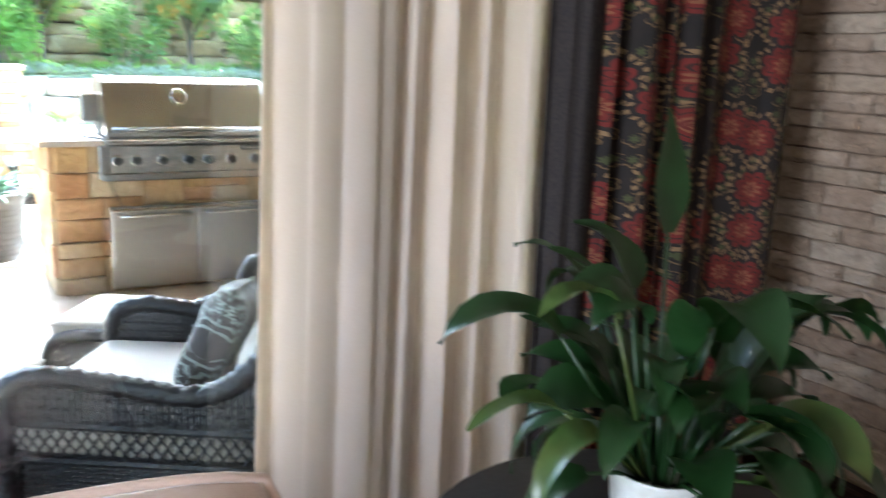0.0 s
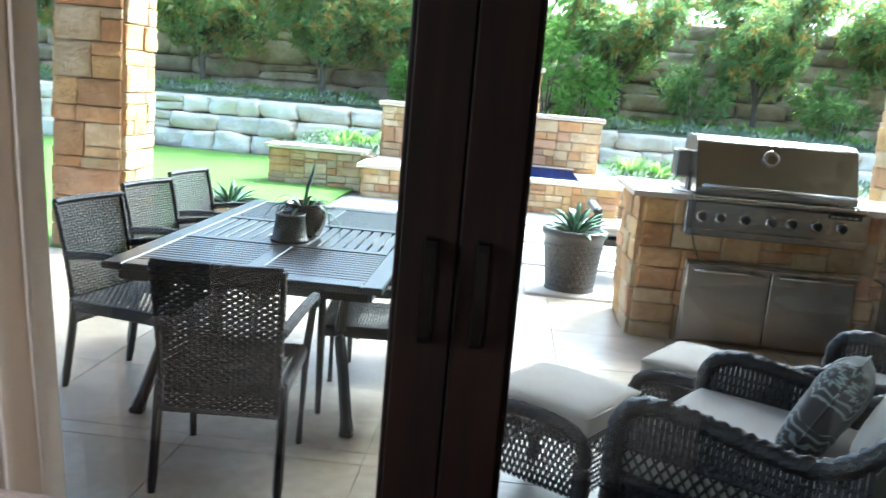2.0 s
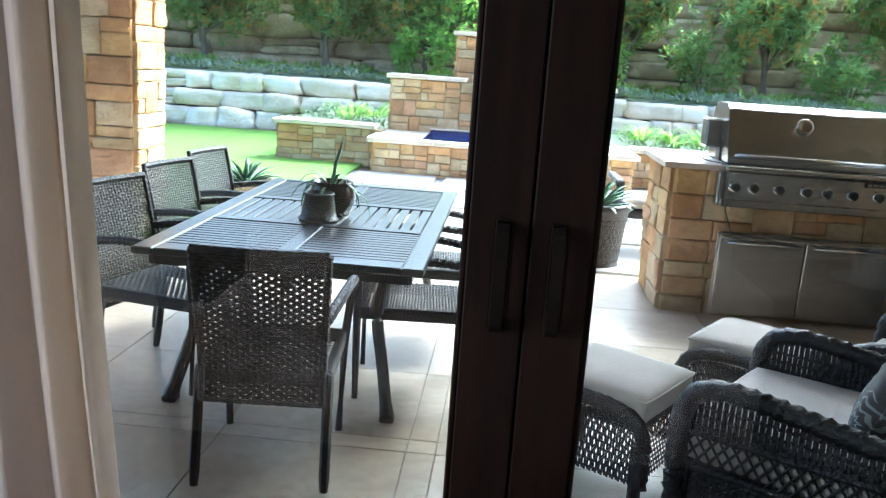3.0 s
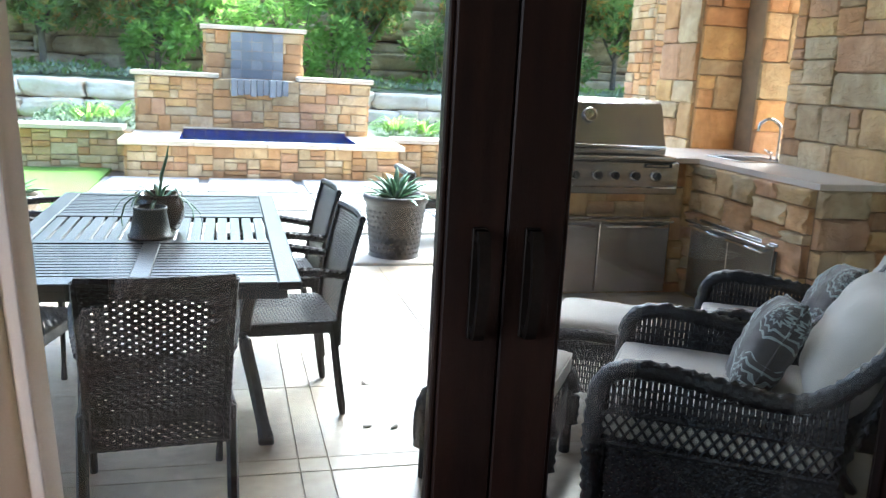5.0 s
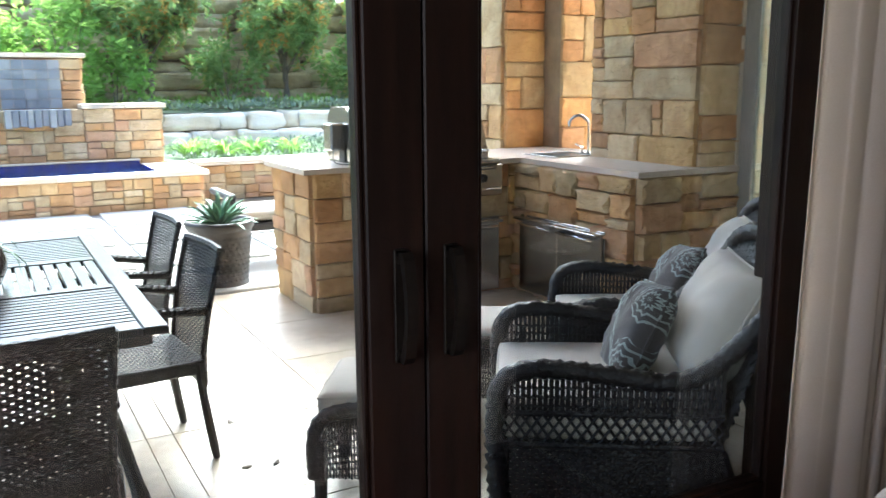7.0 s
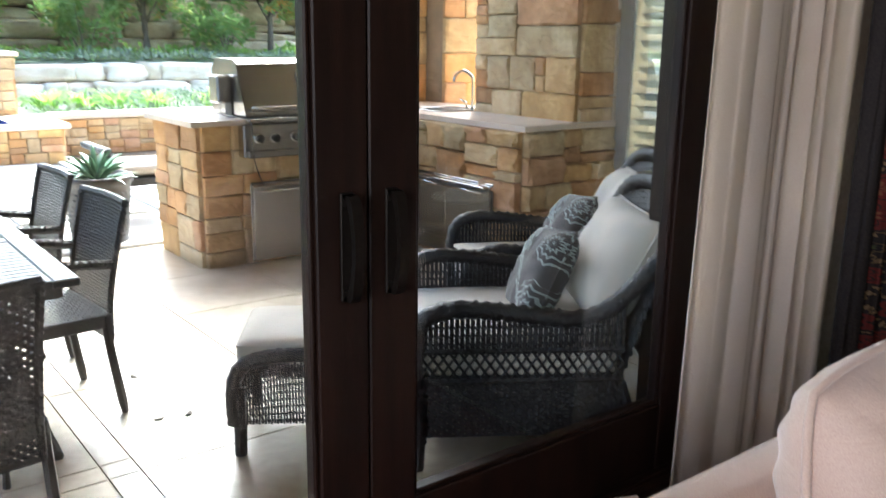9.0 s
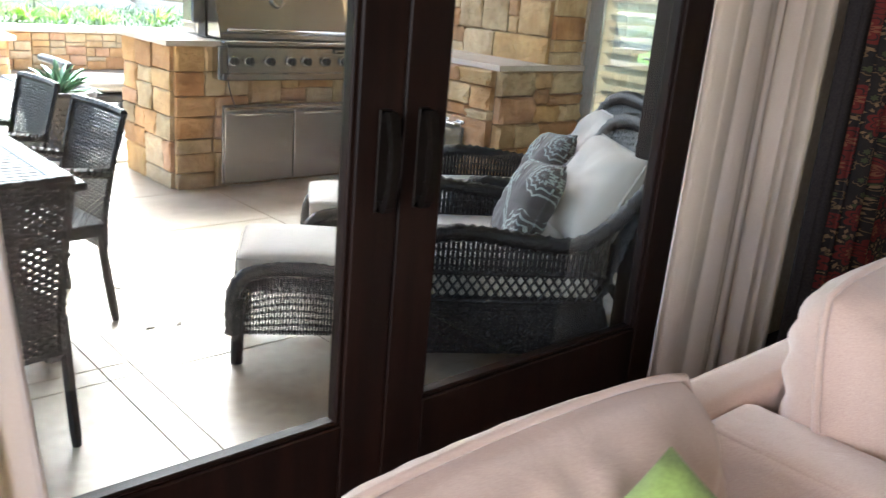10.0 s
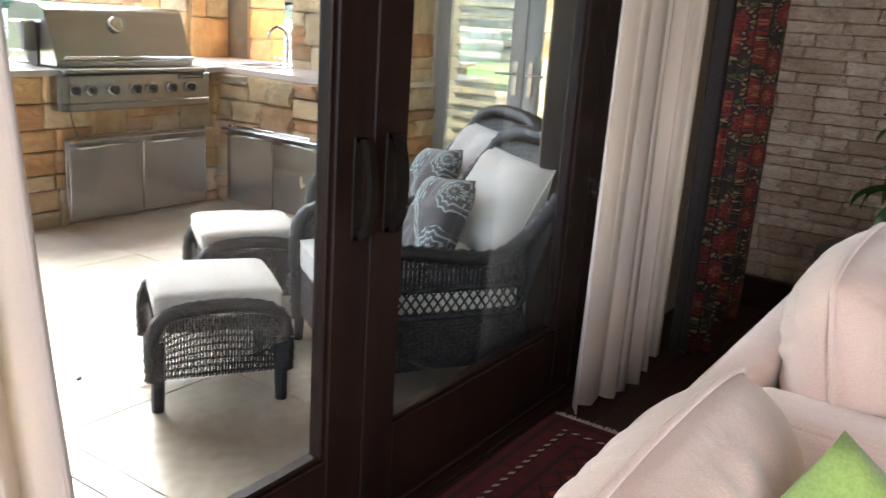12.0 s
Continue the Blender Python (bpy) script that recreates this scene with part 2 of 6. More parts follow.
let_light_through(M_LEAF, 0.12, (0.05, 0.13, 0.02))
let_light_through(M_CURTAIN, 0.5, (0.72, 0.62, 0.48))

for dark in (M_DARKWOOD, M_FLOORWOOD, M_BRONZE):
    dark.node_tree.nodes["Principled BSDF"].inputs["Specular IOR Level"].default_value = 0.2

# ---- building helpers ----


def link_mesh(name, bm, mat, parent=None, label="", smooth=False):
    me = bpy.data.meshes.new(name)
    bm.to_mesh(me)
    bm.free()
    if mat:
        me.materials.append(mat)
    if smooth:
        me.shade_smooth()
    ob = new(name, me)
    if parent:
        ob.parent = parent
    if label:
        ob["label"] = label
    return ob


part = link_mesh


def add_box(bm, x0, x1, y0, y1, z0, z1, m=None, bevel=0.0, segs=1):
    res = bmesh.ops.create_cube(bm, size=1)
    vs = res["verts"]
    for v in vs:
        v.co = Vector((x0 + (v.co.x + 0.5) * (x1 - x0), y0 + (v.co.y + 0.5) * (y1 - y0), z0 + (v.co.z + 0.5) * (z1 - z0)))
        if m:
            v.co = m @ v.co
    if bevel:
        es = list({e for v in vs for e in v.link_edges})
        bmesh.ops.bevel(bm, geom=es, offset=bevel, segments=segs, affect="EDGES", profile=0.5)
    return bm


def box(*a, **k):
    return add_box(bmesh.new(), *a, **k)


def add_tube(bm, pts, r, n=8, closed=False, squash=1.0):
    """A tube along points; r a number or a list."""
    pts = [Vector(p) for p in pts]
    rings = []
    k = len(pts)
    for i, p in enumerate(pts):
        a = pts[(i - 1) % k] if (closed or i > 0) else p
        b = pts[(i + 1) % k] if (closed or i < k - 1) else p
        d = (b - a).normalized()
        u = d.cross(Vector((0, 0, 1)))
        if u.length < 0.05:
            u = d.cross(Vector((0, 1, 0)))
        u.normalize()
        w = u.cross(d)
        rad = r[i] if isinstance(r, (list, tuple)) else r
        rings.append([bm.verts.new(p + rad * (math.cos(t) * u + squash * math.sin(t) * w)) for t in [2 * math.pi * j / n for j in range(n)]])
    for i in range(k if closed else k - 1):
        a, b = rings[i], rings[(i + 1) % k]
        for j in range(n):
            bm.faces.new((a[j], a[(j + 1) % n], b[(j + 1) % n], b[j]))
    if not closed:
        bm.faces.new(rings[0][::-1])
        bm.faces.new(rings[-1])
    return bm


def add_lathe(bm, prof, centre=(0, 0, 0), n=28):
    """A solid of revolution from (radius, z) pairs."""
    c = Vector(centre)
    rings = [[bm.verts.new(c + Vector((r * math.cos(t), r * math.sin(t), z))) for t in [2 * math.pi * j / n for j in range(n)]] for r, z in prof]
    for a, b in zip(rings, rings[1:]):
        for j in range(n):
            bm.faces.new((a[j], a[(j + 1) % n], b[(j + 1) % n], b[j]))
    bm.faces.new(rings[0][::-1])
    bm.faces.new(rings[-1])
    return bm


def empty(name, m=None):
    ob = new(name)
    if m:
        ob.matrix_world = m
    return ob


def cushion(bm, w, d, h, m=None, puff=0.3, n=14, pinch=0.03, box_like=4, expo=0.4, corner=0.0):
    """A soft pad, w by d, h thick, puffed in the middle."""
    grid = {}
    for s in (0, 1):
        for i in range(n + 1):
            for j in range(n + 1):
                u, v = 2 * i / n - 1, 2 * j / n - 1
                edge = (1 - abs(u) ** box_like) * (1 - abs(v) ** box_like)
                if s and (i in (0, n) or j in (0, n)):
                    continue
                k = 1 - pinch * (1 - abs(u) ** 2) * (abs(v) ** 3)
                k2 = 1 - pinch * (1 - abs(v) ** 2) * (abs(u) ** 3)
                z = h / 2 * (puff * edge + (1 - puff) * edge ** expo) * (1 if s == 0 else -1)
                z += 0.004 * math.sin(7 * u + 3 * v) * edge
                k, k2 = k - corner * u ** 6, k2 - corner * v ** 6
                p = Vector((u * w / 2 * k2, v * d / 2 * k, z))
                grid[s, i, j] = bm.verts.new(m @ p if m else p)
    for s in (0, 1):
        for i in range(n):
            for j in range(n):
                q = [grid.get((s, a, b)) or grid[0, a, b] for a, b in ((i, j), (i + 1, j), (i + 1, j + 1), (i, j + 1))]
                bm.faces.new(q if s == 0 else q[::-1])
    return bm


def box_cushion(bm, w, d, h, r=0.022, crown=0.018, n=16):
    """A boxed pad with rounded edges and a gently crowned top."""
    bmesh.ops.create_cube(bm, size=2)
    bmesh.ops.subdivide_edges(bm, edges=list(bm.edges), cuts=n, use_grid_fill=True)
    for v in bm.verts:
        q = Vector((v.co.x * w / 2, v.co.y * d / 2, v.co.z * h / 2))
        core = Vector((max(-w / 2 + r, min(w / 2 - r, q.x)), max(-d / 2 + r, min(d / 2 - r, q.y)), max(-h / 2 + r, min(h / 2 - r, q.z))))
        out = q - core
        if out.length > 1e-6:
            q = core + out.normalized() * min(out.length, r)
        fx, fy = 1 - (2 * q.x / w) ** 2, 1 - (2 * q.y / d) ** 2
        if v.co.z > 0.5:
            q.z += crown * max(0.0, fx * fy) ** 0.6 + 0.003 * noise.noise(Vector((q.x * 9, q.y * 9, w)))
        q.x += math.copysign(0.008 * max(0.0, fy), q.x) * abs(2 * q.x / w) ** 4
        v.co = q
    return bm


def cushion_rim(bm, w, d, r, m=None, pinch=0.03, n=12, corner=0.0):
    pts = []
    for a, b, along in (((-1, -1), (1, -1), 0), ((1, -1), (1, 1), 1), ((1, 1), (-1, 1), 0), ((-1, 1), (-1, -1), 1)):
        for i in range(n):
            t = i / n
            u, v = a[0] + (b[0] - a[0]) * t, a[1] + (b[1] - a[1]) * t
            k = 1 - pinch * (1 - abs(u) ** 2) * (abs(v) ** 3)
            k2 = 1 - pinch * (1 - abs(v) ** 2) * (abs(u) ** 3)
            k, k2 = k - corner * u ** 6, k2 - corner * v ** 6
            p = Vector((u * w / 2 * k2, v * d / 2 * k, 0))
            pts.append(m @ p if m else p)
    return add_tube(bm, pts, r, 6, closed=True)


# ---- stone pieces ----


def stone_template(seed, rough, name, soft=0.72):
    """A unit stone: x and z from 0 to 1 in the face, y from 0 (back) to -1 (front), with a broken front and softened edges."""
    rnd = random.Random(seed)
    bm = bmesh.new()
    g = [0.0, 0.07, 0.35, 0.65, 0.93, 1.0]
    last = len(g) - 1
    vs = {}
    lean_x, lean_z = rnd.uniform(-0.5, 0.5) * rough, rnd.uniform(-0.5, 0.5) * rough
    for i, x in enumerate(g):
        for k, z in enumerate(g):
            rim = i in (0, last) or k in (0, last)
            y = -soft - rnd.random() * 0.12 if rim else -0.9 - rough * rnd.uniform(-0.7, 1.0) - lean_x * (x - 0.5) - lean_z * (z - 0.5)
            jx, jz = rnd.uniform(-0.02, 0.02), rnd.uniform(-0.03, 0.03)
            if rim and i in (0, last) and k in (0, last):
                jx, jz = rnd.uniform(0, 0.04) * (1 if i == 0 else -1), rnd.uniform(0, 0.07) * (1 if k == 0 else -1)
            vs[i, k] = bm.verts.new((min(max(x + jx, 0.0), 1.0), y, min(max(z + jz, 0.0), 1.0)))
    for i in range(last):
        for k in range(last):
            bm.faces.new((vs[i, k], vs[i + 1, k], vs[i + 1, k + 1], vs[i, k + 1])).smooth = 0 < i < last - 1 and 0 < k < last - 1
    back = [bm.verts.new(p) for p in ((0, 0, 0), (1, 0, 0), (1, 0, 1), (0, 0, 1))]
    for a, ring in ((0, [vs[i, 0] for i in range(last + 1)]), (1, [vs[last, k] for k in range(last + 1)]), (2, [vs[i, last] for i in range(last, -1, -1)]),
                    (3, [vs[0, k] for k in range(last, -1, -1)])):
        bm.faces.new([back[a]] + [back[(a + 1) % 4]] + ring[::-1])
    me = bpy.data.meshes.new(name)
    bm.to_mesh(me)
    bm.free()
    return me


def boulder_template(seed, mat, square):
    """A rough quarried block in a unit cube about the origin."""
    rnd = random.Random(seed)
    bm = bmesh.new()
    bmesh.ops.create_cube(bm, size=2)
    bmesh.ops.subdivide_edges(bm, edges=list(bm.edges), cuts=4, use_grid_fill=True)
    shift = Vector((rnd.uniform(0, 90), rnd.uniform(0, 90), rnd.uniform(0, 90)))
    slope = rnd.uniform(-0.16, 0.16)
    for v in bm.verts:
        p = v.co
        k = (abs(p.x) ** square + abs(p.y) ** square + abs(p.z) ** square) ** (1 / square)
        q = p / k
        d = noise.noise(q * 0.9 + shift) * 0.20 + noise.noise(q * 2.3 + shift) * 0.10
        q = q * (1 + d)
        q.z += slope * q.x
        v.co = q * 0.5
    for f in bm.faces:
        f.smooth = True
    me = bpy.data.meshes.new("boulder")
    bm.to_mesh(me)
    bm.free()
    me.materials.append(mat)
    return me


def boulder_wall(parent, x0, x1, y, z0, courses, widths, depth, mat, seed, square=5.0, batter=0.2):
    """Dry-stacked quarried blocks in uneven courses."""
    rnd = random.Random(seed)
    shapes = [boulder_template(seed * 50 + i, mat, square) for i in range(14)]
    z = z0
    for ci, h in enumerate(courses):
        x = x0 - rnd.uniform(0, 1) * widths[0]
        while x < x1:
            w = rnd.uniform(*widths) if rnd.random() > 0.18 else widths[0] * rnd.uniform(0.5, 0.9)
            stack = (0.5, 0.5) if rnd.random() < 0.12 and h > 0.3 else (1.0,)
            zz = z
            for share in stack:
                hh = h * share
                ob = new("boulder", rnd.choice(shapes))
                ob.parent = parent
                ob.matrix_world = Matrix.Translation((x + w / 2, y + batter * (zz - z0) + rnd.uniform(-0.07, 0.07), zz + hh / 2)) @ Matrix.Rotation(
                    radians(rnd.uniform(-2.5, 2.5)), 4, "Y") @ Matrix.Rotation(radians(rnd.uniform(-7, 7)), 4, "Z") @ Matrix.Diagonal(
                    (w * 1.03, depth * rnd.uniform(0.9, 1.15), hh * rnd.uniform(0.95, 1.10), 1))
                zz += hh
            x += w
        z += h


def ashlar(rnd, width, height, course=(0.10, 0.22), length=(0.16, 0.5), even=False):
    """Rectangles of a stone face, (u, v, w, h): even courses, or a broken pattern of large and small stones."""
    out = []
    if even:
        v = 0.0
        while v < height - 1e-4:
            h = rnd.uniform(*course)
            if height - v - h < course[0] * 0.8:
                h = height - v
            u = -rnd.uniform(0, 0.4) * length[0]
            while u < width - 1e-4:
                w = rnd.uniform(*length)
                if width - u - w < length[0] * 0.6:
                    w = width - u
                a = max(u, 0.0)
                out.append((a, v, u + w - a, h))
                u += w
            v += h
        return out

    def split(u, v, w, h):
        big_w, big_h = length[1] * rnd.uniform(0.75, 1.1), course[1] * rnd.uniform(0.7, 1.25)
        if h > big_h and (h / big_h >= w / big_w or w < length[0] * 2):
            k = rnd.uniform(0.28, 0.72) * h
            split(u, v, w, k)
            split(u, v + k, w, h - k)
        elif w > big_w and w > length[0] * 1.6:
            k = rnd.uniform(0.3, 0.7) * w
            split(u, v, k, h)
            split(u + k, v, w - k, h)
        elif w > length[0] * 2.2 and h > course[0] * 1.4 and rnd.random() < 0.25:
            k = rnd.uniform(0.25, 0.4) * w
            m = rnd.uniform(0.4, 0.6) * h
            out.extend(((u, v, k, m), (u, v + m, k, h - m)))
            split(u + k, v, w - k, h)
        else:
            out.append((u, v, w, h))
    split(0.0, 0.0, width, height)
    return out


TEMPLATES = {}


def stone_face(parent, origin, angle, width, height, mat, seed, course=(0.10, 0.22), length=(0.16, 0.5), depth=0.05, joint=0.006,
               rough=0.12, name="stone", soft=0.72, even=False, tilt=0.0, batter=0.0):
    """Lays a face of stones: origin is its lower left corner seen from in front, angle turns it about z (0: faces -y)."""
    key = (mat.name, rough)
    if key not in TEMPLATES:
        TEMPLATES[key] = [stone_template(100 + i, rough, name, soft) for i in range(10)]
        for me in TEMPLATES[key]:
            me.materials.append(mat)
    rnd = random.Random(seed)
    base = Matrix.Translation(origin) @ Matrix.Rotation(radians(angle), 4, "Z")
    for u, v, w, h in ashlar(rnd, width, height, course, length, even):
        me = rnd.choice(TEMPLATES[key])
        ob = new(name, me)
        ob.parent = parent
        m = base @ Matrix.Translation((u + joint / 2, v * batter, v + joint / 2)) @ Matrix.Rotation(radians(rnd.uniform(-tilt, tilt)), 4, "Y") @ Matrix.Diagonal(
            (w - joint, depth * rnd.uniform(0.75, 1.2), h - joint, 1))
        ob.matrix_world = m


def pier(name, label, x0, x1, y0, y1, z0, z1, seed, faces="SWEN", category="stone column", mat=None, mortar=None, kind="", **k):
    """A masonry block clad with stones on the named sides."""
    ob = link_mesh(name, box(x0, x1, y0, y1, z0, z1), mortar or M_MORTAR)
    tagged(ob, label, category, "", kind)
    mat = mat or M_STONE
    w, d, h = x1 - x0, y1 - y0, z1 - z0
    if "S" in faces:
        stone_face(ob, (x0, y0, z0), 0, w, h, mat, seed, **k)
    if "E" in faces:
        stone_face(ob, (x1, y0, z0), 90, d, h, mat, seed + 1, **k)
    if "N" in faces:
        stone_face(ob, (x1, y1, z0), 180, w, h, mat, seed + 2, **k)
    if "W" in faces:
        stone_face(ob, (x0, y1, z0), 270, d, h, mat, seed + 3, **k)
    return ob


# ---- levels ----
PZ = -0.05      # patio
FZ = -0.05      # floor of the room

# ---- large structure: the room ----
RX0, RX1, RY0, RZ = -4.2, 2.95, -5.2, 2.9    # the room's west wall, stone wall, south wall, ceiling
OX = 1.26                                    # half width of the door opening
OZ = 2.45
SX0, SX1 = 1.40, 1.86                        # the side light behind the curtain

room_floor = tagged(link_mesh("floor", box(RX0 - 0.2, RX1 + 0.2, RY0 - 0.2, 0.12, FZ - 0.2, FZ - 0.012), M_FLOORWOOD), "dark brown wooden floor boards", "floor", kind="structure")
tagged(link_mesh("ceiling", box(RX0, RX1, RY0, 0.0, RZ, RZ + 0.2), M_CEIL), "plain pale painted ceiling", "ceiling", kind="structure")
bm = box(RX0, -OX - 0.1, 0.0, 0.2, FZ, RZ + 0.2)
add_box(bm, SX1, RX1 + 0.2, 0.0, 0.2, FZ, RZ + 0.2)
add_box(bm, OX + 0.1, SX0, 0.0, 0.2, FZ, OZ + 0.1)
add_box(bm, SX0, SX1, 0.0, 0.2, FZ, 0.25)
add_box(bm, -OX - 0.1, SX1, 0.0, 0.2, OZ + 0.1, RZ + 0.2)
tagged(link_mesh("wall_north", bm, M_PLASTER), "cream plastered wall around the glass doors", "wall", kind="structure")
bm = box(RX0 - 0.2, RX1 + 0.2, RY0 - 0.2, RY0, FZ, RZ + 0.2)
tagged(link_mesh("wall_south", bm, M_PLASTER), "plain cream plastered wall", "wall", kind="structure")
bm = box(RX0 - 0.2, RX0, RY0, -3.6, FZ, RZ + 0.2)
add_box(bm, RX0 - 0.2, RX0, -1.6, 0.2, FZ, RZ + 0.2)
add_box(bm, RX0 - 0.2, RX0, -3.6, -1.6, FZ, 0.7)
add_box(bm, RX0 - 0.2, RX0, -3.6, -1.6, 2.5, RZ + 0.2)
tagged(link_mesh("wall_west", bm, M_PLASTER), "plain cream plastered wall", "wall", kind="structure")
wall_east = tagged(link_mesh("wall_east", box(RX1, RX1 + 0.2, RY0, 0.0, FZ, RZ + 0.2), M_LEDGE), "split-face stone feature wall of thin cream blocks", "wall", kind="structure")

bm = box(RX0 - 0.2, -OX - 0.1, 0.201, 0.26, FZ - 0.1, 3.6)
add_box(bm, SX1, 3.27, 0.201, 0.26, FZ - 0.1, 3.6)
add_box(bm, OX + 0.1, SX0, 0.201, 0.26, FZ - 0.1, OZ + 0.1)
add_box(bm, SX0, SX1, 0.201, 0.26, FZ - 0.1, 0.25)
add_box(bm, -OX - 0.1, SX1, 0.201, 0.26, OZ + 0.1, 3.6)
tagged(link_mesh("wall_outer", bm, M_MORTAR), "tan rendered outer face of the house wall", "wall", kind="structure")

# door casing and threshold
bm = box(-OX - 0.1, -OX, -0.02, 0.2, FZ, OZ + 0.1)
add_box(bm, OX, OX + 0.1, -0.02, 0.2, FZ, OZ + 0.1)
add_box(bm, -OX, OX, -0.02, 0.2, OZ, OZ + 0.1)
tagged(link_mesh("trim", bm, M_DARKWOOD), "dark stained wooden door casing", "door casing", kind="structure")
bm = box(-OX, OX, -0.035, 0.2, FZ - 0.01, FZ + 0.022, bevel=0.006)
add_box(bm, -OX, OX, -0.075, -0.037, FZ - 0.01, FZ + 0.012, bevel=0.004)
tagged(link_mesh("threshold", bm, M_DARKWOOD), "dark stepped wooden door threshold", "threshold", kind="structure")


def french_leaf(name, hinge_x, meet_x, side):
    """A glazed leaf from hinge_x to meet_x; side -1: the left leaf."""
    x0, x1 = min(hinge_x, meet_x), max(hinge_x, meet_x)
    z0, z1 = FZ + 0.025, OZ - 0.004
    gl, gr, gb, gt = x0 + 0.14, x1 - 0.14, 0.215, z1 - 0.15
    root = tagged(empty(name, pose((x0 + x1) / 2, 0.02, z0)), "dark stained wooden french door leaf with one tall glass pane, shut", "door", "french doors", "structure")
    inv = root.matrix_world.inverted()

    def put(n, bm, mat, label=""):
        ob = link_mesh(n, bm, mat, None, label)
        ob.parent = root
        ob.matrix_parent_inverse = inv
        return ob
    y0, y1 = -0.012, 0.05
    put("stile", box(x0 + 0.002, gl, y0, y1, z0, z1, bevel=0.004), M_DARKWOOD)
    put("stile", box(gr, x1 - 0.002, y0, y1, z0, z1, bevel=0.004), M_DARKWOOD)
    put("rail", box(gl + 0.001, gr - 0.001, y0 + 0.002, y1, z0, gb, bevel=0.004), M_DARKWOOD)
    put("rail", box(gl + 0.001, gr - 0.001, y0 + 0.002, y1, gt, z1, bevel=0.004), M_DARKWOOD)
    bm = bmesh.new()
    w = 0.014
    for a in ((gl, gl + w, gb, gt), (gr - w, gr, gb, gt), (gl + w, gr - w, gb, gb + w), (gl + w, gr - w, gt - w, gt)):
        add_box(bm, a[0], a[1], y0 + 0.012, y1 - 0.01, a[2], a[3], bevel=0.004)
    put("glazing_bead", bm, M_DARKWOOD)
    p = put("pane", box(gl + 0.004, gr - 0.004, 0.016, 0.022, gb + 0.004, gt - 0.004), M_GLASS, "clear door glass")
    p.visible_shadow = False
    # pull handle: back plate and bowed grip
    hx = meet_x + side * 0.062
    bm = box(hx - 0.019, hx + 0.019, y0 - 0.006, y0 - 0.0005, 0.795, 1.055, bevel=0.004)
    put("handle_plate", bm, M_BRONZE, "dark bronze handle plate")
    bm = bmesh.new()
    rings = []
    for i in range(17):
        t = i / 16
        out = 0.012 + 0.042 * math.sin(math.pi * t) ** 0.55
        thick = 0.006 + 0.016 * abs(2 * t - 1) ** 4
        zz = 0.800 + 0.25 * t
        rings.append([bm.verts.new(p) for p in ((hx - 0.013, y0 - out - thick, zz), (hx + 0.013, y0 - out - thick, zz), (hx + 0.013, y0 - out + 0.010, zz), (hx - 0.013, y0 - out + 0.010, zz))])
    for a, b in zip(rings, rings[1:]):
        for j in range(4):
            bm.faces.new((a[j], a[(j + 1) % 4], b[(j + 1) % 4], b[j]))
    bm.faces.new(rings[0][::-1])
    bm.faces.new(rings[-1])
    for za, zb in ((0.800, 0.826), (1.024, 1.050)):
        add_box(bm, hx - 0.013, hx + 0.013, y0 - 0.02, y0 - 0.005, za, zb)
    put("handle_grip", bm, M_BRONZE, "bowed dark bronze strap pull")
    return root


french_leaf("door_1", -OX, 0.0 - 0.03, -1)
french_leaf("door_2", OX, 0.0 - 0.03, 1)
tagged(link_mesh("astragal", box(-0.052, -0.008, 0.0505, 0.066, FZ + 0.03, OZ - 0.01, bevel=0.004), M_DARKWOOD), "dark wooden cover strip where the doors meet", "trim", kind="structure")

# side light behind the gathered curtain
side_light = tagged(empty("window_1", pose((SX0 + SX1) / 2, 0.08, 0.25)), "narrow dark-framed side light hidden behind the curtain", "window", kind="structure")
bm = bmesh.new()
for a in ((SX0 + 0.001, SX0 + 0.03, 0.251, OZ + 0.099), (SX1 - 0.03, SX1 - 0.001, 0.251, OZ + 0.099), (SX0 + 0.03, SX1 - 0.03, 0.251, 0.30), (SX0 + 0.03, SX1 - 0.03, OZ + 0.05, OZ + 0.099)):
    add_box(bm, a[0], a[1], 0.05, 0.11, a[2], a[3], bevel=0.003)
f = part("window_frame", bm, M_DARKWOOD)
g = part("pane", box(SX0 + 0.03, SX1 - 0.03, 0.077, 0.083, 0.30, OZ + 0.05), M_GLASS, None, "clear glass")
g.visible_shadow = False
for o in (f, g):
    o.parent = side_light
    o.matrix_parent_inverse = side_light.matrix_world.inverted()

# ---- large structure: the patio ----
PY = 4.25       # front edge of the tiled floor
PX0, PX1 = -5.5, 3.5
patio_floor = tagged(link_mesh("patio_floor", box(PX0, PX1, 0.2, PY, PZ - 0.15, PZ - 0.008), M_GROUT), "large beige stone patio tiles with thin joints", "floor", kind="structure")
tagged(link_mesh("porch_ceiling", box(PX0, 4.2, 0.2, 4.6, 3.6, 3.8), M_SOFFIT), "wooden porch ceiling", "ceiling", kind="structure")
bm = box(-60, 60, PY + 0.0, 90, PZ - 0.3, PZ - 0.05)
tagged(link_mesh("ground", bm, M_SOIL), "bare soil and mulch ground", "ground", kind="structure")
tagged(link_mesh("lawn", box(-16, -2.05, PY + 0.05, 13.6, PZ - 0.1, PZ - 0.005), M_GRASS), "short bright green lawn", "lawn", kind="structure")
tagged(link_mesh("gravel", box(-2.05, 6.0, PY + 0.02, 9.1, PZ - 0.1, PZ - 0.025), M_PEBBLE), "dark pebble strips between the pavers", "gravel", kind="structure")

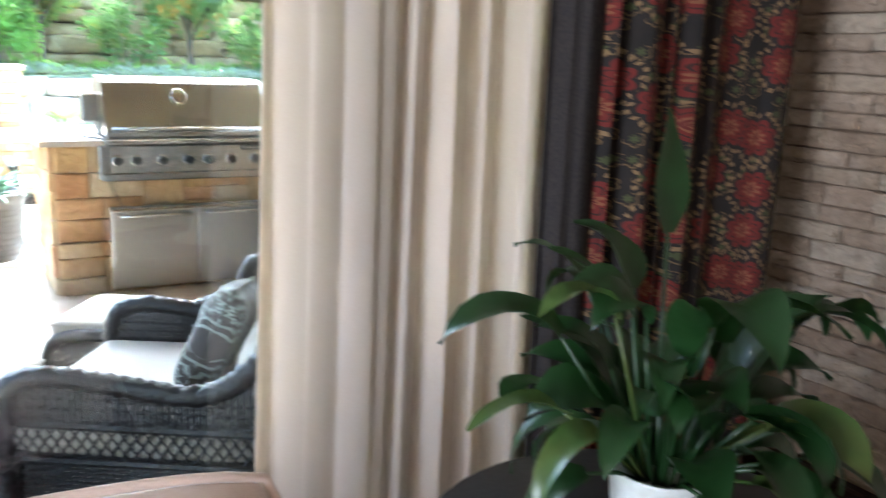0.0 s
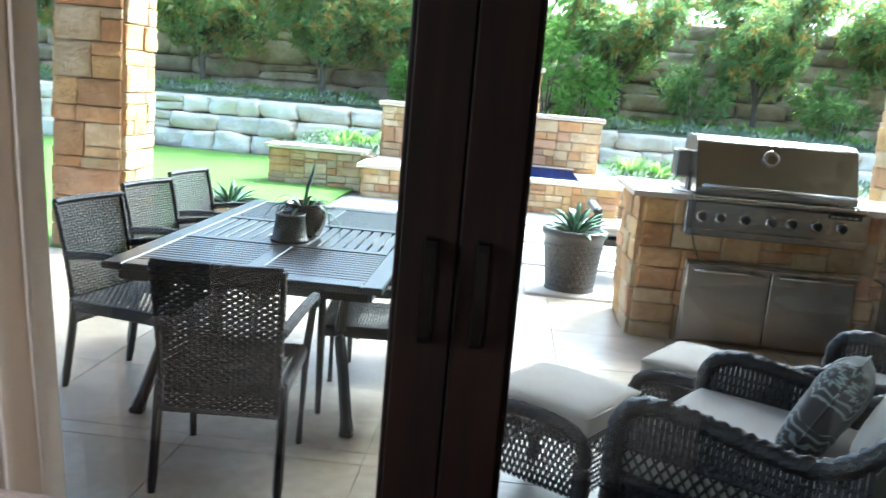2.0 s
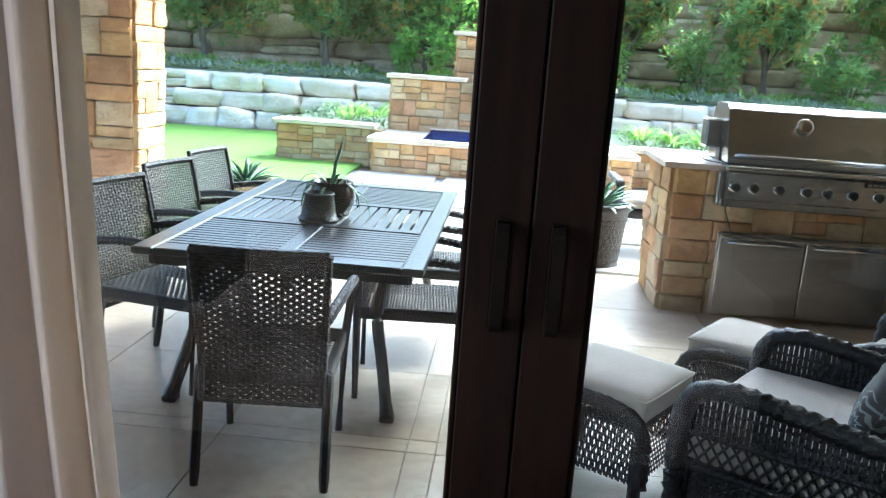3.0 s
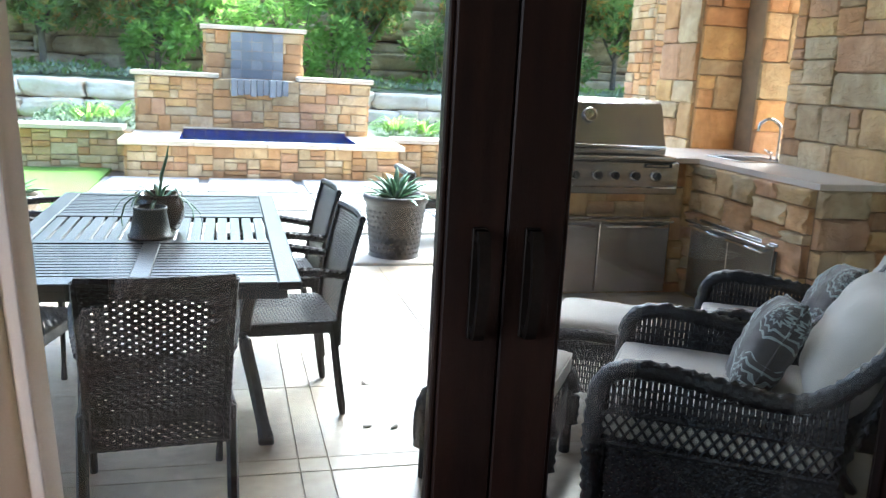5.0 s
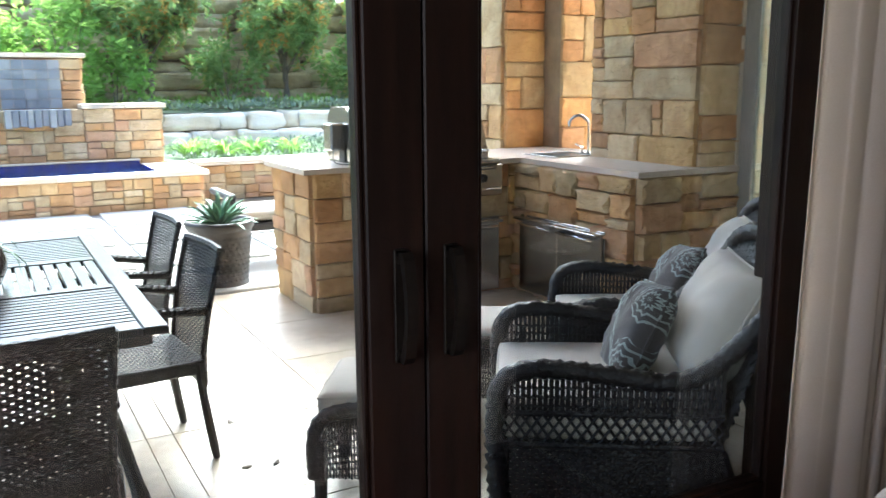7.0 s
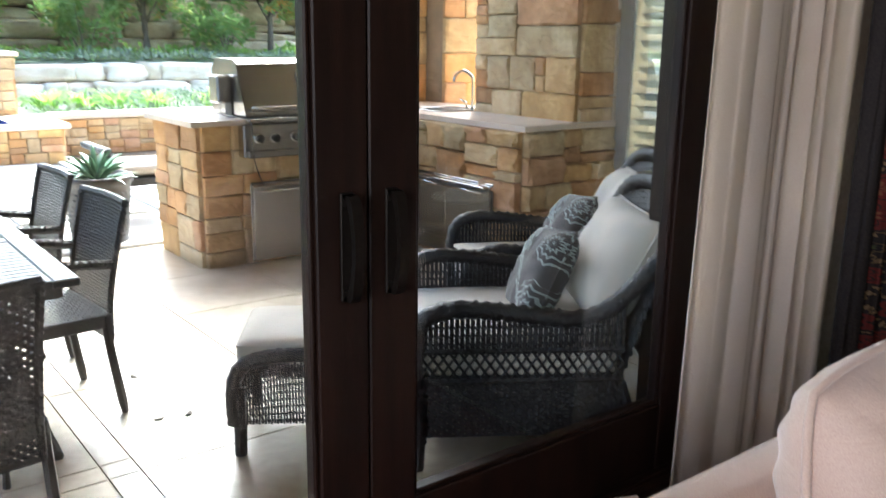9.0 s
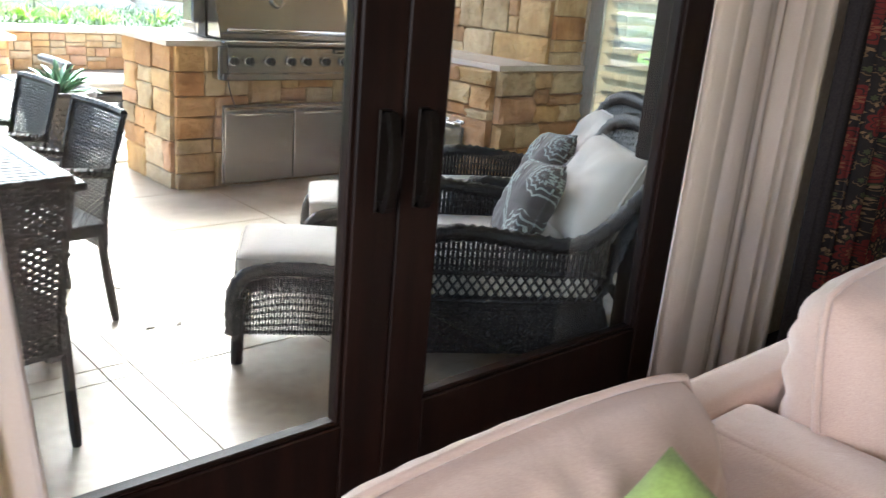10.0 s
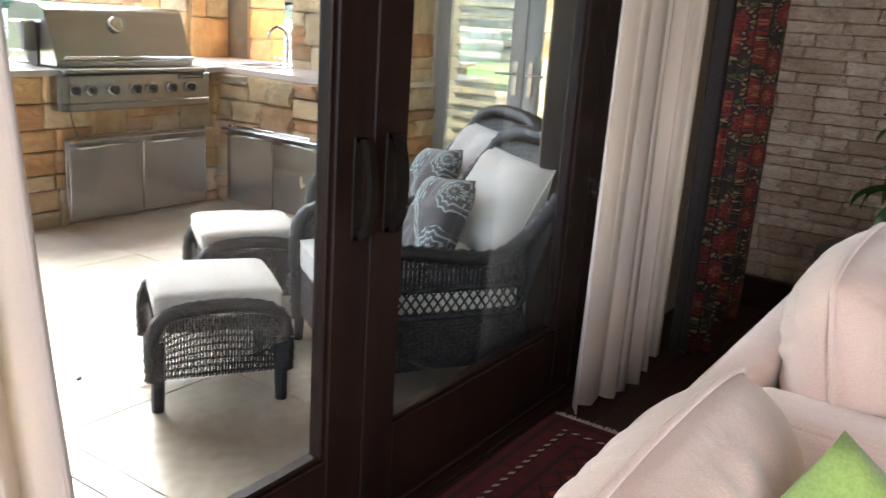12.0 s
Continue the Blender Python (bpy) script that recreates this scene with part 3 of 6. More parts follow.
# house wings that close the patio
WX = 3.28
bm = box(WX, WX + 0.2, 0.2, 0.72, PZ - 0.1, 3.65)
add_box(bm, WX, WX + 0.2, 2.16, 2.2, PZ - 0.1, 3.65)
add_box(bm, WX, WX + 0.2, 0.72, 2.16, 2.3, 3.65)
tagged(link_mesh("wall_wing", bm, M_PLASTER), "cream plastered wall of the side wing", "wall", kind="structure")
bm = box(WX + 0.2, WX + 2.4, 0.3, 0.5, PZ, 2.6)
add_box(bm, WX + 0.2, WX + 2.4, 2.6, 2.8, PZ, 2.6)
add_box(bm, WX + 0.2, WX + 2.4, 0.3, 2.8, PZ - 0.1, PZ)
tagged(link_mesh("wing_room", bm, M_PLASTER), "plain pale room of the side wing", "wall", kind="structure")

# stone columns
pier("stone_column", "broad sandstone column at the edge of the patio", -3.45, -2.92, 4.42, 4.95, PZ - 0.05, 3.6, 11, course=(0.12, 0.28), length=(0.16, 0.5), rough=0.25, joint=0.004, depth=0.04)
pier("stone_column", "sandstone column standing behind the grill counter", 2.9, 3.27, 4.25, 4.8, PZ - 0.05, 3.6, 21, course=(0.13, 0.34), length=(0.16, 0.5), rough=0.25, joint=0.004, depth=0.04)
pier("stone_column", "sandstone pier beside the sink window", 3.27, 3.66, 4.0, 4.5, PZ - 0.05, 3.6, 31, faces="SE", course=(0.13, 0.38), length=(0.15, 0.45), rough=0.25, joint=0.004, depth=0.04)
pier("stone_column", "wide sandstone pier rising from the bar counter", 2.99, 3.5, 2.2, 3.2, PZ - 0.05, 3.6, 41, faces="SWN", course=(0.10, 0.30), length=(0.15, 0.58), rough=0.25, joint=0.004, depth=0.04)

# outdoor kitchen
pier("kitchen_island", "sandstone-clad outdoor kitchen island under the grill", 0.95, 3.0, 3.44, 4.15, PZ - 0.02, 0.855, 51, faces="SW", category="kitchen island", course=(0.11, 0.24), length=(0.13, 0.36), rough=0.25, joint=0.004, depth=0.04)
pier("sink_island", "rough sandstone base of the sink counter", 2.5, 3.3, 2.18, 3.44, PZ - 0.02, 0.855, 61, faces="SW", category="kitchen island", course=(0.13, 0.24), length=(0.14, 0.42), rough=0.5, depth=0.06)
bm = bmesh.new()
pl = [(0.87, 3.36), (2.47, 3.36), (2.47, 2.13), (3.3, 2.13), (3.3, 4.19), (0.87, 4.19)]
vs = [bm.verts.new((x, y, 0.857)) for x, y in pl]
f = bm.faces.new(vs)
r = bmesh.ops.extrude_face_region(bm, geom=[f])
bmesh.ops.translate(bm, vec=(0, 0, 0.035), verts=[v for v in r["geom"] if isinstance(v, bmesh.types.BMVert)])
bmesh.ops.recalc_face_normals(bm, faces=bm.faces)
tagged(link_mesh("countertop", bm, M_COUNTER), "pale beige stone countertop in an L shape", "countertop")

# fountain and garden walls
pier("fountain_basin", "raised sandstone fountain basin with a pale stone rim", -1.78, 1.50, 9.0, 10.4, PZ - 0.05, 0.33, 71, faces="SWE", category="fountain", course=(0.1, 0.17), length=(0.16, 0.34), depth=0.04)
pier("fountain_wall", "sandstone fountain back wall with a pale cap", -1.78, 1.32, 10.42, 10.85, PZ - 0.05, 1.12, 75, faces="SWE", category="fountain wall", course=(0.1, 0.22), length=(0.16, 0.4), depth=0.04)
pier("fountain_tower", "tall sandstone fountain tower with a tiled water slot", -0.9, 0.41, 10.86, 11.3, PZ - 0.05, 1.78, 79, faces="SWE", category="fountain tower", course=(0.1, 0.22), length=(0.16, 0.36), depth=0.04)
pier("planter_wall", "low sandstone planting bed wall with a pale cap", -3.25, -1.80, 9.8, 10.1, PZ - 0.05, 0.42, 83, faces="SW", category="garden wall", course=(0.1, 0.17), length=(0.16, 0.34), depth=0.04)
pier("planter_wall", "low sandstone planting bed wall beside the fountain", 1.54, 8.5, 9.8, 10.1, PZ - 0.05, 0.36, 87, faces="SW", category="garden wall", course=(0.1, 0.17), length=(0.16, 0.34), depth=0.04)

pier("garden_chimney", "tall sandstone garden chimney beyond the kitchen", 4.46, 5.4, 8.0, 8.6, PZ - 0.1, 3.6, 141, faces="SW", category="chimney", course=(0.1, 0.2), length=(0.16, 0.4))

# boulder walls
low = tagged(link_mesh("boulder_wall", box(-17, 18, 14.42, 14.9, PZ - 0.1, 0.92), M_SOIL), "pale limestone boulder retaining wall", "retaining wall", kind="structure")
boulder_wall(low, -17, 18, 14.05, PZ - 0.06, (0.37, 0.34, 0.32), (0.45, 1.05), 0.60, M_LIMEBLOCK, 91, 8.0, 0.36)
tagged(link_mesh("terrace", box(-40, 40, 14.45, 19.0, 0.6, 0.93), M_COVER), "grey-green groundcover on the terrace", "terrace", kind="structure")
upper = tagged(link_mesh("upper_wall", box(-24, 26, 17.3, 18.0, 0.9, 3.1), M_SOIL), "weathered brown stone retaining wall", "retaining wall", kind="structure")
boulder_wall(upper, -24, 26, 17.0, 0.9, (0.42, 0.36, 0.50, 0.40, 0.34, 0.30), (0.6, 1.9), 0.7, M_BROWNBLOCK, 95, 7.0, 0.15)
tagged(link_mesh("hillside", box(-60, 60, 17.6, 60, 0.5, 3.2), M_COVER), "green planted hillside", "hillside", kind="structure")


# ---- things: the patio ----


def weave(bm, surf, nu, nv, width, lift, vert=0.5, vertical=True):
    """Strands woven over a surface surf(u, v) -> point, with u, v from 0 to 1: nv waving strands across, nu standing ones."""
    def at(u, v):
        p = Vector(surf(u, v))
        e = 1e-3
        a, b = Vector(surf(min(u + e, 1), v)) - Vector(surf(max(u - e, 0), v)), Vector(surf(u, min(v + e, 1))) - Vector(surf(u, max(v - e, 0)))
        n = a.cross(b)
        n.normalize()
        return p, n, b.normalized(), a.normalized()
    for j in range(nv):
        v = (j + 0.5) / nv
        prev = None
        for i in range(nu * 2 + 1):
            u = i / (nu * 2)
            p, n, b, _ = at(u, v)
            s = lift * (1 if (i // 2 + j) % 2 else -1) if i % 2 == 0 else 0
            q = p + n * s
            row = (bm.verts.new(q - b * width / 2), bm.verts.new(q + n * width * 0.18), bm.verts.new(q + b * width / 2))
            if prev:
                bm.faces.new((prev[0], row[0], row[1], prev[1]))
                bm.faces.new((prev[1], row[1], row[2], prev[2]))
            prev = row
    if vertical:
        for i in range(nu):
            u = (i + 0.5) / nu
            prev = None
            for j in range(9):
                p, n, _, a = at(u, j / 8)
                row = (bm.verts.new(p - a * width * vert), bm.verts.new(p + a * width * vert))
                if prev:
                    bm.faces.new((prev[0], prev[1], row[1], row[0]))
                prev = row
    return bm


def braid(bm, pts, r, pitch=0.05, n=8, turns=3, ridge=0.12):
    """A thick wrapped roll: a tube whose radius ripples in slanting ridges."""
    pts = [Vector(p) for p in pts]
    fine = []
    for a, b in zip(pts, pts[1:]):
        k = max(1, int((b - a).length / (pitch / 3)))
        fine += [a.lerp(b, i / k) for i in range(k)]
    fine.append(pts[-1])
    rings = []
    run = 0.0
    for i, p in enumerate(fine):
        d = (fine[min(i + 1, len(fine) - 1)] - fine[max(i - 1, 0)]).normalized()
        u = d.cross(Vector((0, 0, 1)))
        if u.length < 0.05:
            u = d.cross(Vector((0, 1, 0)))
        u.normalize()
        w = u.cross(d)
        if i:
            run += (p - fine[i - 1]).length
        ring = []
        for j in range(n):
            t = 2 * math.pi * j / n
            rr = r * (1 + ridge * math.sin(turns * t + 2 * math.pi * run / pitch))
            ring.append(bm.verts.new(p + rr * (math.cos(t) * u + math.sin(t) * w)))
        rings.append(ring)
    for a, b in zip(rings, rings[1:]):
        for j in range(n):
            bm.faces.new((a[j], a[(j + 1) % n], b[(j + 1) % n], b[j]))
    bm.faces.new(rings[0][::-1])
    bm.faces.new(rings[-1])
    return bm


def spline(pts, k=6):
    """Points of a smooth curve through pts."""
    p = [Vector(q) for q in pts]
    out = []
    for i in range(len(p) - 1):
        a, b, c, d = p[max(i - 1, 0)], p[i], p[i + 1], p[min(i + 2, len(p) - 1)]
        for j in range(k):
            t = j / k
            out.append(0.5 * ((2 * b) + (c - a) * t + (2 * a - 5 * b + 4 * c - d) * t * t + (3 * b - a - 3 * c + d) * t ** 3))
    out.append(p[-1])
    return out


def dining_chair():
    """Faces +y, stands at z 0."""
    root = empty("dining_chair")
    W, SZ, BT = 0.213, 0.40, 0.83

    def back(u, v):
        z = 0.30 + (BT - 0.30) * v
        lean = max(0.0, (z - SZ) / (BT - SZ))
        return ((2 * u - 1) * W * (0.93 + 0.07 * lean), -0.247 - 0.085 * lean ** 1.4 - 0.02 * lean * (1 - (2 * u - 1) ** 2), z)
    part("backrest", weave(bmesh.new(), back, 22, 44, 0.0110, 0.003), M_WICKER, root, "woven dark resin backrest")

    def seat(u, v):
        return ((2 * u - 1) * W, -0.24 + 0.48 * v, SZ - 0.012 * math.sin(math.pi * u) * math.sin(math.pi * v) + 0.012)
    part("seat", weave(bmesh.new(), seat, 20, 36, 0.0115, 0.003), M_WICKER, root, "woven dark resin seat")
    bm = box(-W - 0.008, W + 0.008, 0.225, 0.25, SZ - 0.04, SZ + 0.012, bevel=0.006)
    add_box(bm, -W - 0.008, W + 0.008, -0.25, -0.225, SZ - 0.04, SZ + 0.012, bevel=0.006)
    for s in (-1, 1):
        add_box(bm, s * W - 0.014, s * W + 0.014, -0.225, 0.225, SZ - 0.04, SZ + 0.012, bevel=0.006)
    part("seat_frame", bm, M_WICKER, root)
    bm = bmesh.new()
    for s in (0.0, 1.0):
        pts = [Vector(back(s, v / 8)) for v in range(9)]
        braid(bm, pts, 0.013, 0.03, 6)
    braid(bm, [back(u / 10, 1.0) for u in range(11)], 0.015, 0.045, 6)
    braid(bm, [back(u / 10, 0.0) for u in range(11)], 0.009, 0.045, 6)
    part("back_frame", bm, M_WICKER, root)
    for s in (-1, 1):
        bm = bmesh.new()
        add_tube(bm, spline([(s * W, -0.22, SZ), (s * (W + 0.002), -0.235, 0.25), (s * (W + 0.004), -0.27, 0.0)], 4), [0.018] * 8 + [0.014], 6)
        part("leg", bm, M_METALDK, root)
        bm = bmesh.new()
        add_tube(bm, [(s * (W + 0.030), 0.235, 0.60), (s * (W + 0.010), 0.235, SZ), (s * W, 0.23, 0.0)], [0.016, 0.018, 0.014], 6)
        part("leg", bm, M_METALDK, root)
        bm = bmesh.new()
        braid(bm, spline([(s * W * 0.97, -0.27, 0.60), (s * (W + 0.018), -0.1, 0.625), (s * (W + 0.034), 0.1, 0.63), (s * (W + 0.036), 0.22, 0.615), (s * (W + 0.030), 0.268, 0.575)], 4), 0.019, 0.03, 7)
        part("arm", bm, M_WICKER, root)
    return tagged(root, "dark woven resin dining chair with armrests", "chair", "chairs round the table")


chair = dining_chair()
chair.matrix_world = pose(-0.855, 0.95, PZ, 0, 0, 5)
for cx, cy, rz in ((-0.45, 1.76, 95), (-0.45, 2.50, 94), (-1.50, 1.66, -104), (-1.52, 2.36, -102), (-1.54, 3.02, -100)):
    copy_thing(chair, pose(cx, cy, PZ, 0, 0, rz))


def dining_table(x0, x1, y0, y1, z):
    root = tagged(empty("dining_table", pose((x0 + x1) / 2, (y0 + y1) / 2, PZ)), "grey metal slatted outdoor dining table", "table")
    w, d, h = (x1 - x0) / 2, (y1 - y0) / 2, z - PZ
    f = 0.085
    bm = bmesh.new()
    for s in (-1, 1):
        add_box(bm, s * w - (f if s > 0 else 0), s * w + (0 if s > 0 else f), -d, d, h - 0.03, h, bevel=0.006)
        add_box(bm, -w + f, w - f, s * d - (f if s > 0 else 0), s * d + (0 if s > 0 else f), h - 0.03, h, bevel=0.006)
    third = (2 * d - 2 * f) / 3
    for k in (1, 2):
        yy = -d + f + third * k
        add_box(bm, -w + f, w - f, yy - 0.035, yy + 0.035, h - 0.03, h, bevel=0.004)
    add_box(bm, -0.035, 0.035, -d + f, -d + f + third - 0.035, h - 0.03, h, bevel=0.004)
    add_box(bm, -0.035, 0.035, d - f - third + 0.035, d - f, h - 0.03, h, bevel=0.004)
    for s in (-1, 1):
        add_box(bm, s * (w - 0.06) - 0.012, s * (w - 0.06) + 0.012, -d + 0.06, d - 0.06, h - 0.075, h - 0.032)
        add_box(bm, -w + 0.06, w - 0.06, s * (d - 0.06) - 0.012, s * (d - 0.06) + 0.012, h - 0.075, h - 0.032)
    part("table_frame", bm, M_TABLE, root)
    # slats: across in the end panels, lengthwise in the middle one
    for s in (-1, 1):
        ya = -d + f if s < 0 else d - f - third + 0.035
        for half in (-1, 1):
            xa, xb = (-w + f, -0.035) if half < 0 else (0.035, w - f)
            n = 13
            step = (third - 0.035) / n
            for i in range(n):
                part("slat", box(xa, xb, ya + i * step + 0.004, ya + (i + 1) * step - 0.004, h - 0.024, h - 0.004, bevel=0.003), M_TABLE, root)
    n = 17
    step = (2 * w - 2 * f) / n
    for i in range(n):
        part("slat", box(-w + f + i * step + 0.006, -w + f + (i + 1) * step - 0.006, -d + f + third + 0.036, d - f - third - 0.036, h - 0.024, h - 0.004, bevel=0.003), M_TABLE, root)
    for sx in (-1, 1):
        for sy in (-1, 1):
            bm = bmesh.new()
            pts = spline([(sx * (w - 0.16), sy * (d - 0.2), h - 0.04), (sx * (w - 0.2), sy * (d - 0.24), h * 0.62), (sx * (w - 0.16), sy * (d - 0.18), h * 0.3), (sx * (w - 0.12), sy * (d - 0.10), 0.02)], 6)
            add_tube(bm, pts, [0.026] * (len(pts) - 2) + [0.03, 0.03], 8)
            add_box(bm, sx * (w - 0.12) - 0.03, sx * (w - 0.12) + 0.03, sy * (d - 0.10) - 0.03, sy * (d - 0.10) + 0.03, 0.0, 0.03, bevel=0.008)
            part("leg", bm, M_METALDK, root, "curved dark metal leg")
    bm = bmesh.new()
    add_box(bm, -w + 0.2, w - 0.2, -d + 0.23, -d + 0.26, h - 0.11, h - 0.076)
    add_box(bm, -w + 0.2, w - 0.2, d - 0.26, d - 0.23, h - 0.11, h - 0.076)
    part("stretcher", bm, M_METALDK, root)
    return root


TZ = 0.615
dining_table(-1.51, -0.37, 1.22, 3.30, TZ)


def agave(bm, c, n, length, spread, width=0.05, rnd=None, fold=0.3, droop=0.25, tilt0=0.25):
    """A rosette of thick pointed leaves."""
    rnd = rnd or random.Random(3)
    c = Vector(c)
    for i in range(n):
        a = i * 2.399 + rnd.uniform(-0.2, 0.2)
        t = i / n
        el = radians(82 - spread * (1 - t) + rnd.uniform(-5, 5))
        L = length * rnd.uniform(0.8, 1.1) * (0.75 + 0.25 * (1 - t))
        out = Vector((math.cos(a), math.sin(a), 0))
        side = Vector((-math.sin(a), math.cos(a), 0))
        prev = None
        for k in range(7):
            s = k / 6
            e = el - droop * s * s
            p = c + out * (0.02 + L * s * math.cos(e)) + Vector((0, 0, L * s * math.sin(e)))
            w = width * (0.75 + 0.6 * s) * (1 - s) ** 0.55 if s < 0.99 else 0.001
            up = Vector((-math.sin(e) * out.x, -math.sin(e) * out.y, math.cos(e)))
            row = [bm.verts.new(p + side * w + up * w * fold), bm.verts.new(p), bm.verts.new(p - side * w + up * w * fold), bm.verts.new(p - up * w * 0.35)]
            if prev:
                for q in range(4):
                    bm.faces.new((prev[q], prev[(q + 1) % 4], row[(q + 1) % 4], row[q]))
            prev = row
    return bm


# pots on the table
pot = tagged(empty("flower_pot", pose(-0.93, 2.20, TZ)), "brown glazed pot with a spiky succulent on the table", "potted plant")
part("pot", add_lathe(bmesh.new(), [(0.07, 0), (0.085, 0.005), (0.108, 0.06), (0.112, 0.10), (0.098, 0.145), (0.096, 0.155), (0.104, 0.165), (0.104, 0.17), (0.088, 0.168), (0.085, 0.13)]), M_GLAZE, pot, smooth=True)
bm = agave(bmesh.new(), (0, 0, 0.13), 11, 0.24, 75, 0.013, random.Random(5), droop=1.1)
add_tube(bm, [(0, 0, 0.13), (0.012, 0.0, 0.25), (0.035, 0, 0.33), (0.045, 0, 0.39)], [0.015, 0.022, 0.017, 0.002], 6, squash=0.4)
part("succulent", bm, M_AGAVE, pot, "dark green spiky leaves", True)
pot = tagged(empty("flower_pot", pose(-0.955, 2.03, TZ)), "small empty grey-green pot on the table", "flower pot")
part("pot", add_lathe(bmesh.new(), [(0.092, 0), (0.096, 0.012), (0.086, 0.016), (0.068, 0.12), (0.072, 0.122), (0.072, 0.135), (0.064, 0.135), (0.078, 0.02)]), M_GREENPOT, pot, smooth=True)


def planter(x, y, z, r, h, mat, label, seed, leaf=0.28):
    root = tagged(empty("planter", pose(x, y, z)), label, "potted plant", "agave planters")
    bm = add_lathe(bmesh.new(), [(r * 0.74, 0), (r * 0.78, 0.0), (r * 0.8, h * 0.06), (r * 0.74, h * 0.08), (r * 0.93, h * 0.86), (r * 0.95, h * 0.88), (r * 1.0, h * 0.9), (r * 1.02, h * 0.97), (r * 0.98, h), (r * 0.88, h), (r * 0.86, h * 0.9)], n=36)
    part("pot", bm, mat, root, smooth=True)
    bm = bmesh.new()
    rows, cols = 9, 30
    for i in range(rows):
        zz = h * (0.14 + 0.70 * i / rows)
        rr = r * (0.745 + 0.185 * (zz / h - 0.08) / 0.78)
        for k in range(cols):
            a = 2 * math.pi * (k + 0.5 * (i % 2)) / cols
            da, dz = math.pi / cols * 0.9, h * 0.035
            o = lambda aa, z2, k2: bm.verts.new(((rr + k2) * math.cos(aa), (rr + k2) * math.sin(aa), z2))
            b = [o(a - da, zz, 0.001), o(a, zz - dz, 0.001), o(a + da, zz, 0.001), o(a, zz + dz, 0.001)]
            t = o(a, zz, 0.008)
            for q in range(4):
                bm.faces.new((b[q], b[(q + 1) % 4], t))
    part("basket_pattern", bm, mat, root, "raised lozenge pattern")
    part("soil", add_lathe(bmesh.new(), [(r * 0.3, h * 0.88), (r * 0.87, h * 0.89), (r * 0.86, h * 0.92), (0.01, h * 0.93)]), M_SOIL, root)
    part("agave", agave(bmesh.new(), (0, 0, h * 0.9), 34, leaf, 66, 0.031, random.Random(seed)), M_AGAVE, root, "blue-green agave rosette", True)
    return root


planter(0.64, 4.62, PZ - 0.02, 0.25, 0.50, M_POT, "dark brown basket-patterned planter with an agave", 8, 0.34)
planter(-2.15, 4.75, PZ - 0.02, 0.24, 0.44, M_POTTAN, "tan patterned planter with an agave beside the lawn", 9, 0.30)


def pattern_pillow_material():
    m = material("grey pillow fabric", (0.070, 0.058, 0.054), 0.85, 0, (0.058, 0.048, 0.045), 8, 250, 0.1, sheen=0.2)
    nt = m.node_tree
    b = nt.nodes["Principled BSDF"]
    src = b.inputs["Base Color"].links[0].from_socket
    tc = nt.nodes.new("ShaderNodeTexCoord")
    def math_node(op, *a):
        n = nt.nodes.new("ShaderNodeMath")
        n.operation = op
        for i, v in enumerate(a):
            if isinstance(v, (int, float)):
                n.inputs[i].default_value = v
            else:
                nt.links.new(v, n.inputs[i])
        return n.outputs["Value"]
    sep = nt.nodes.new("ShaderNodeSeparateXYZ")
    nt.links.new(tc.outputs["Object"], sep.inputs["Vector"])
    x, y = sep.outputs["X"], sep.outputs["Y"]
    total = None
    for cx, cy, r in ((0.13, 0.11, 0.10), (-0.15, 0.12, 0.08), (-0.14, -0.14, 0.10)):
        dx, dy = math_node("SUBTRACT", x, cx), math_node("SUBTRACT", y, cy)
        rad = math_node("SQRT", math_node("ADD", math_node("MULTIPLY", dx, dx), math_node("MULTIPLY", dy, dy)))
        ang = math_node("ARCTAN2", dy, dx)
        lace = math_node("SINE", math_node("ADD", math_node("MULTIPLY", rad, 230.0), math_node("MULTIPLY", math_node("ABSOLUTE", math_node("SINE", math_node("MULTIPLY", ang, 6.0))), 2.6)))
        on = math_node("MULTIPLY", math_node("GREATER_THAN", lace, 0.45), math_node("LESS_THAN", rad, math_node("ADD", r, math_node("MULTIPLY", math_node("ABSOLUTE", math_node("SINE", math_node("MULTIPLY", ang, 5.0))), 0.012))))
        total = on if total is None else math_node("MAXIMUM", total, on)
    for off in (0.035, 0.052):
        d = math_node("ABSOLUTE", math_node("SUBTRACT", math_node("ADD", math_node("MULTIPLY", x, 0.8), math_node("MULTIPLY", y, -0.6)), off - 0.02))
        total = math_node("MAXIMUM", total, math_node("LESS_THAN", d, 0.004))
    mx = nt.nodes.new("ShaderNodeMix")
    mx.data_type = "RGBA"
    nt.links.new(total, mx.inputs["Factor"])
    nt.links.new(src, mx.inputs["A"])
    mx.inputs["B"].default_value = (0.27, 0.30, 0.28, 1)
    nt.links.new(mx.outputs["Result"], b.inputs["Base Color"])
    return m


M_PILLOW = pattern_pillow_material()


def arm_path(s):
    return spline([(s * 0.36, 0.40, 0.10), (s * 0.362, 0.415, 0.36), (s * 0.365, 0.40, 0.52), (s * 0.365, 0.33, 0.575), (s * 0.365, 0.20, 0.58), (s * 0.365, 0.0, 0.557),
                   (s * 0.362, -0.14, 0.545), (s * 0.36, -0.245, 0.585), (s * 0.36, -0.36, 0.70), (s * 0.35, -0.475, 0.835)], 5)


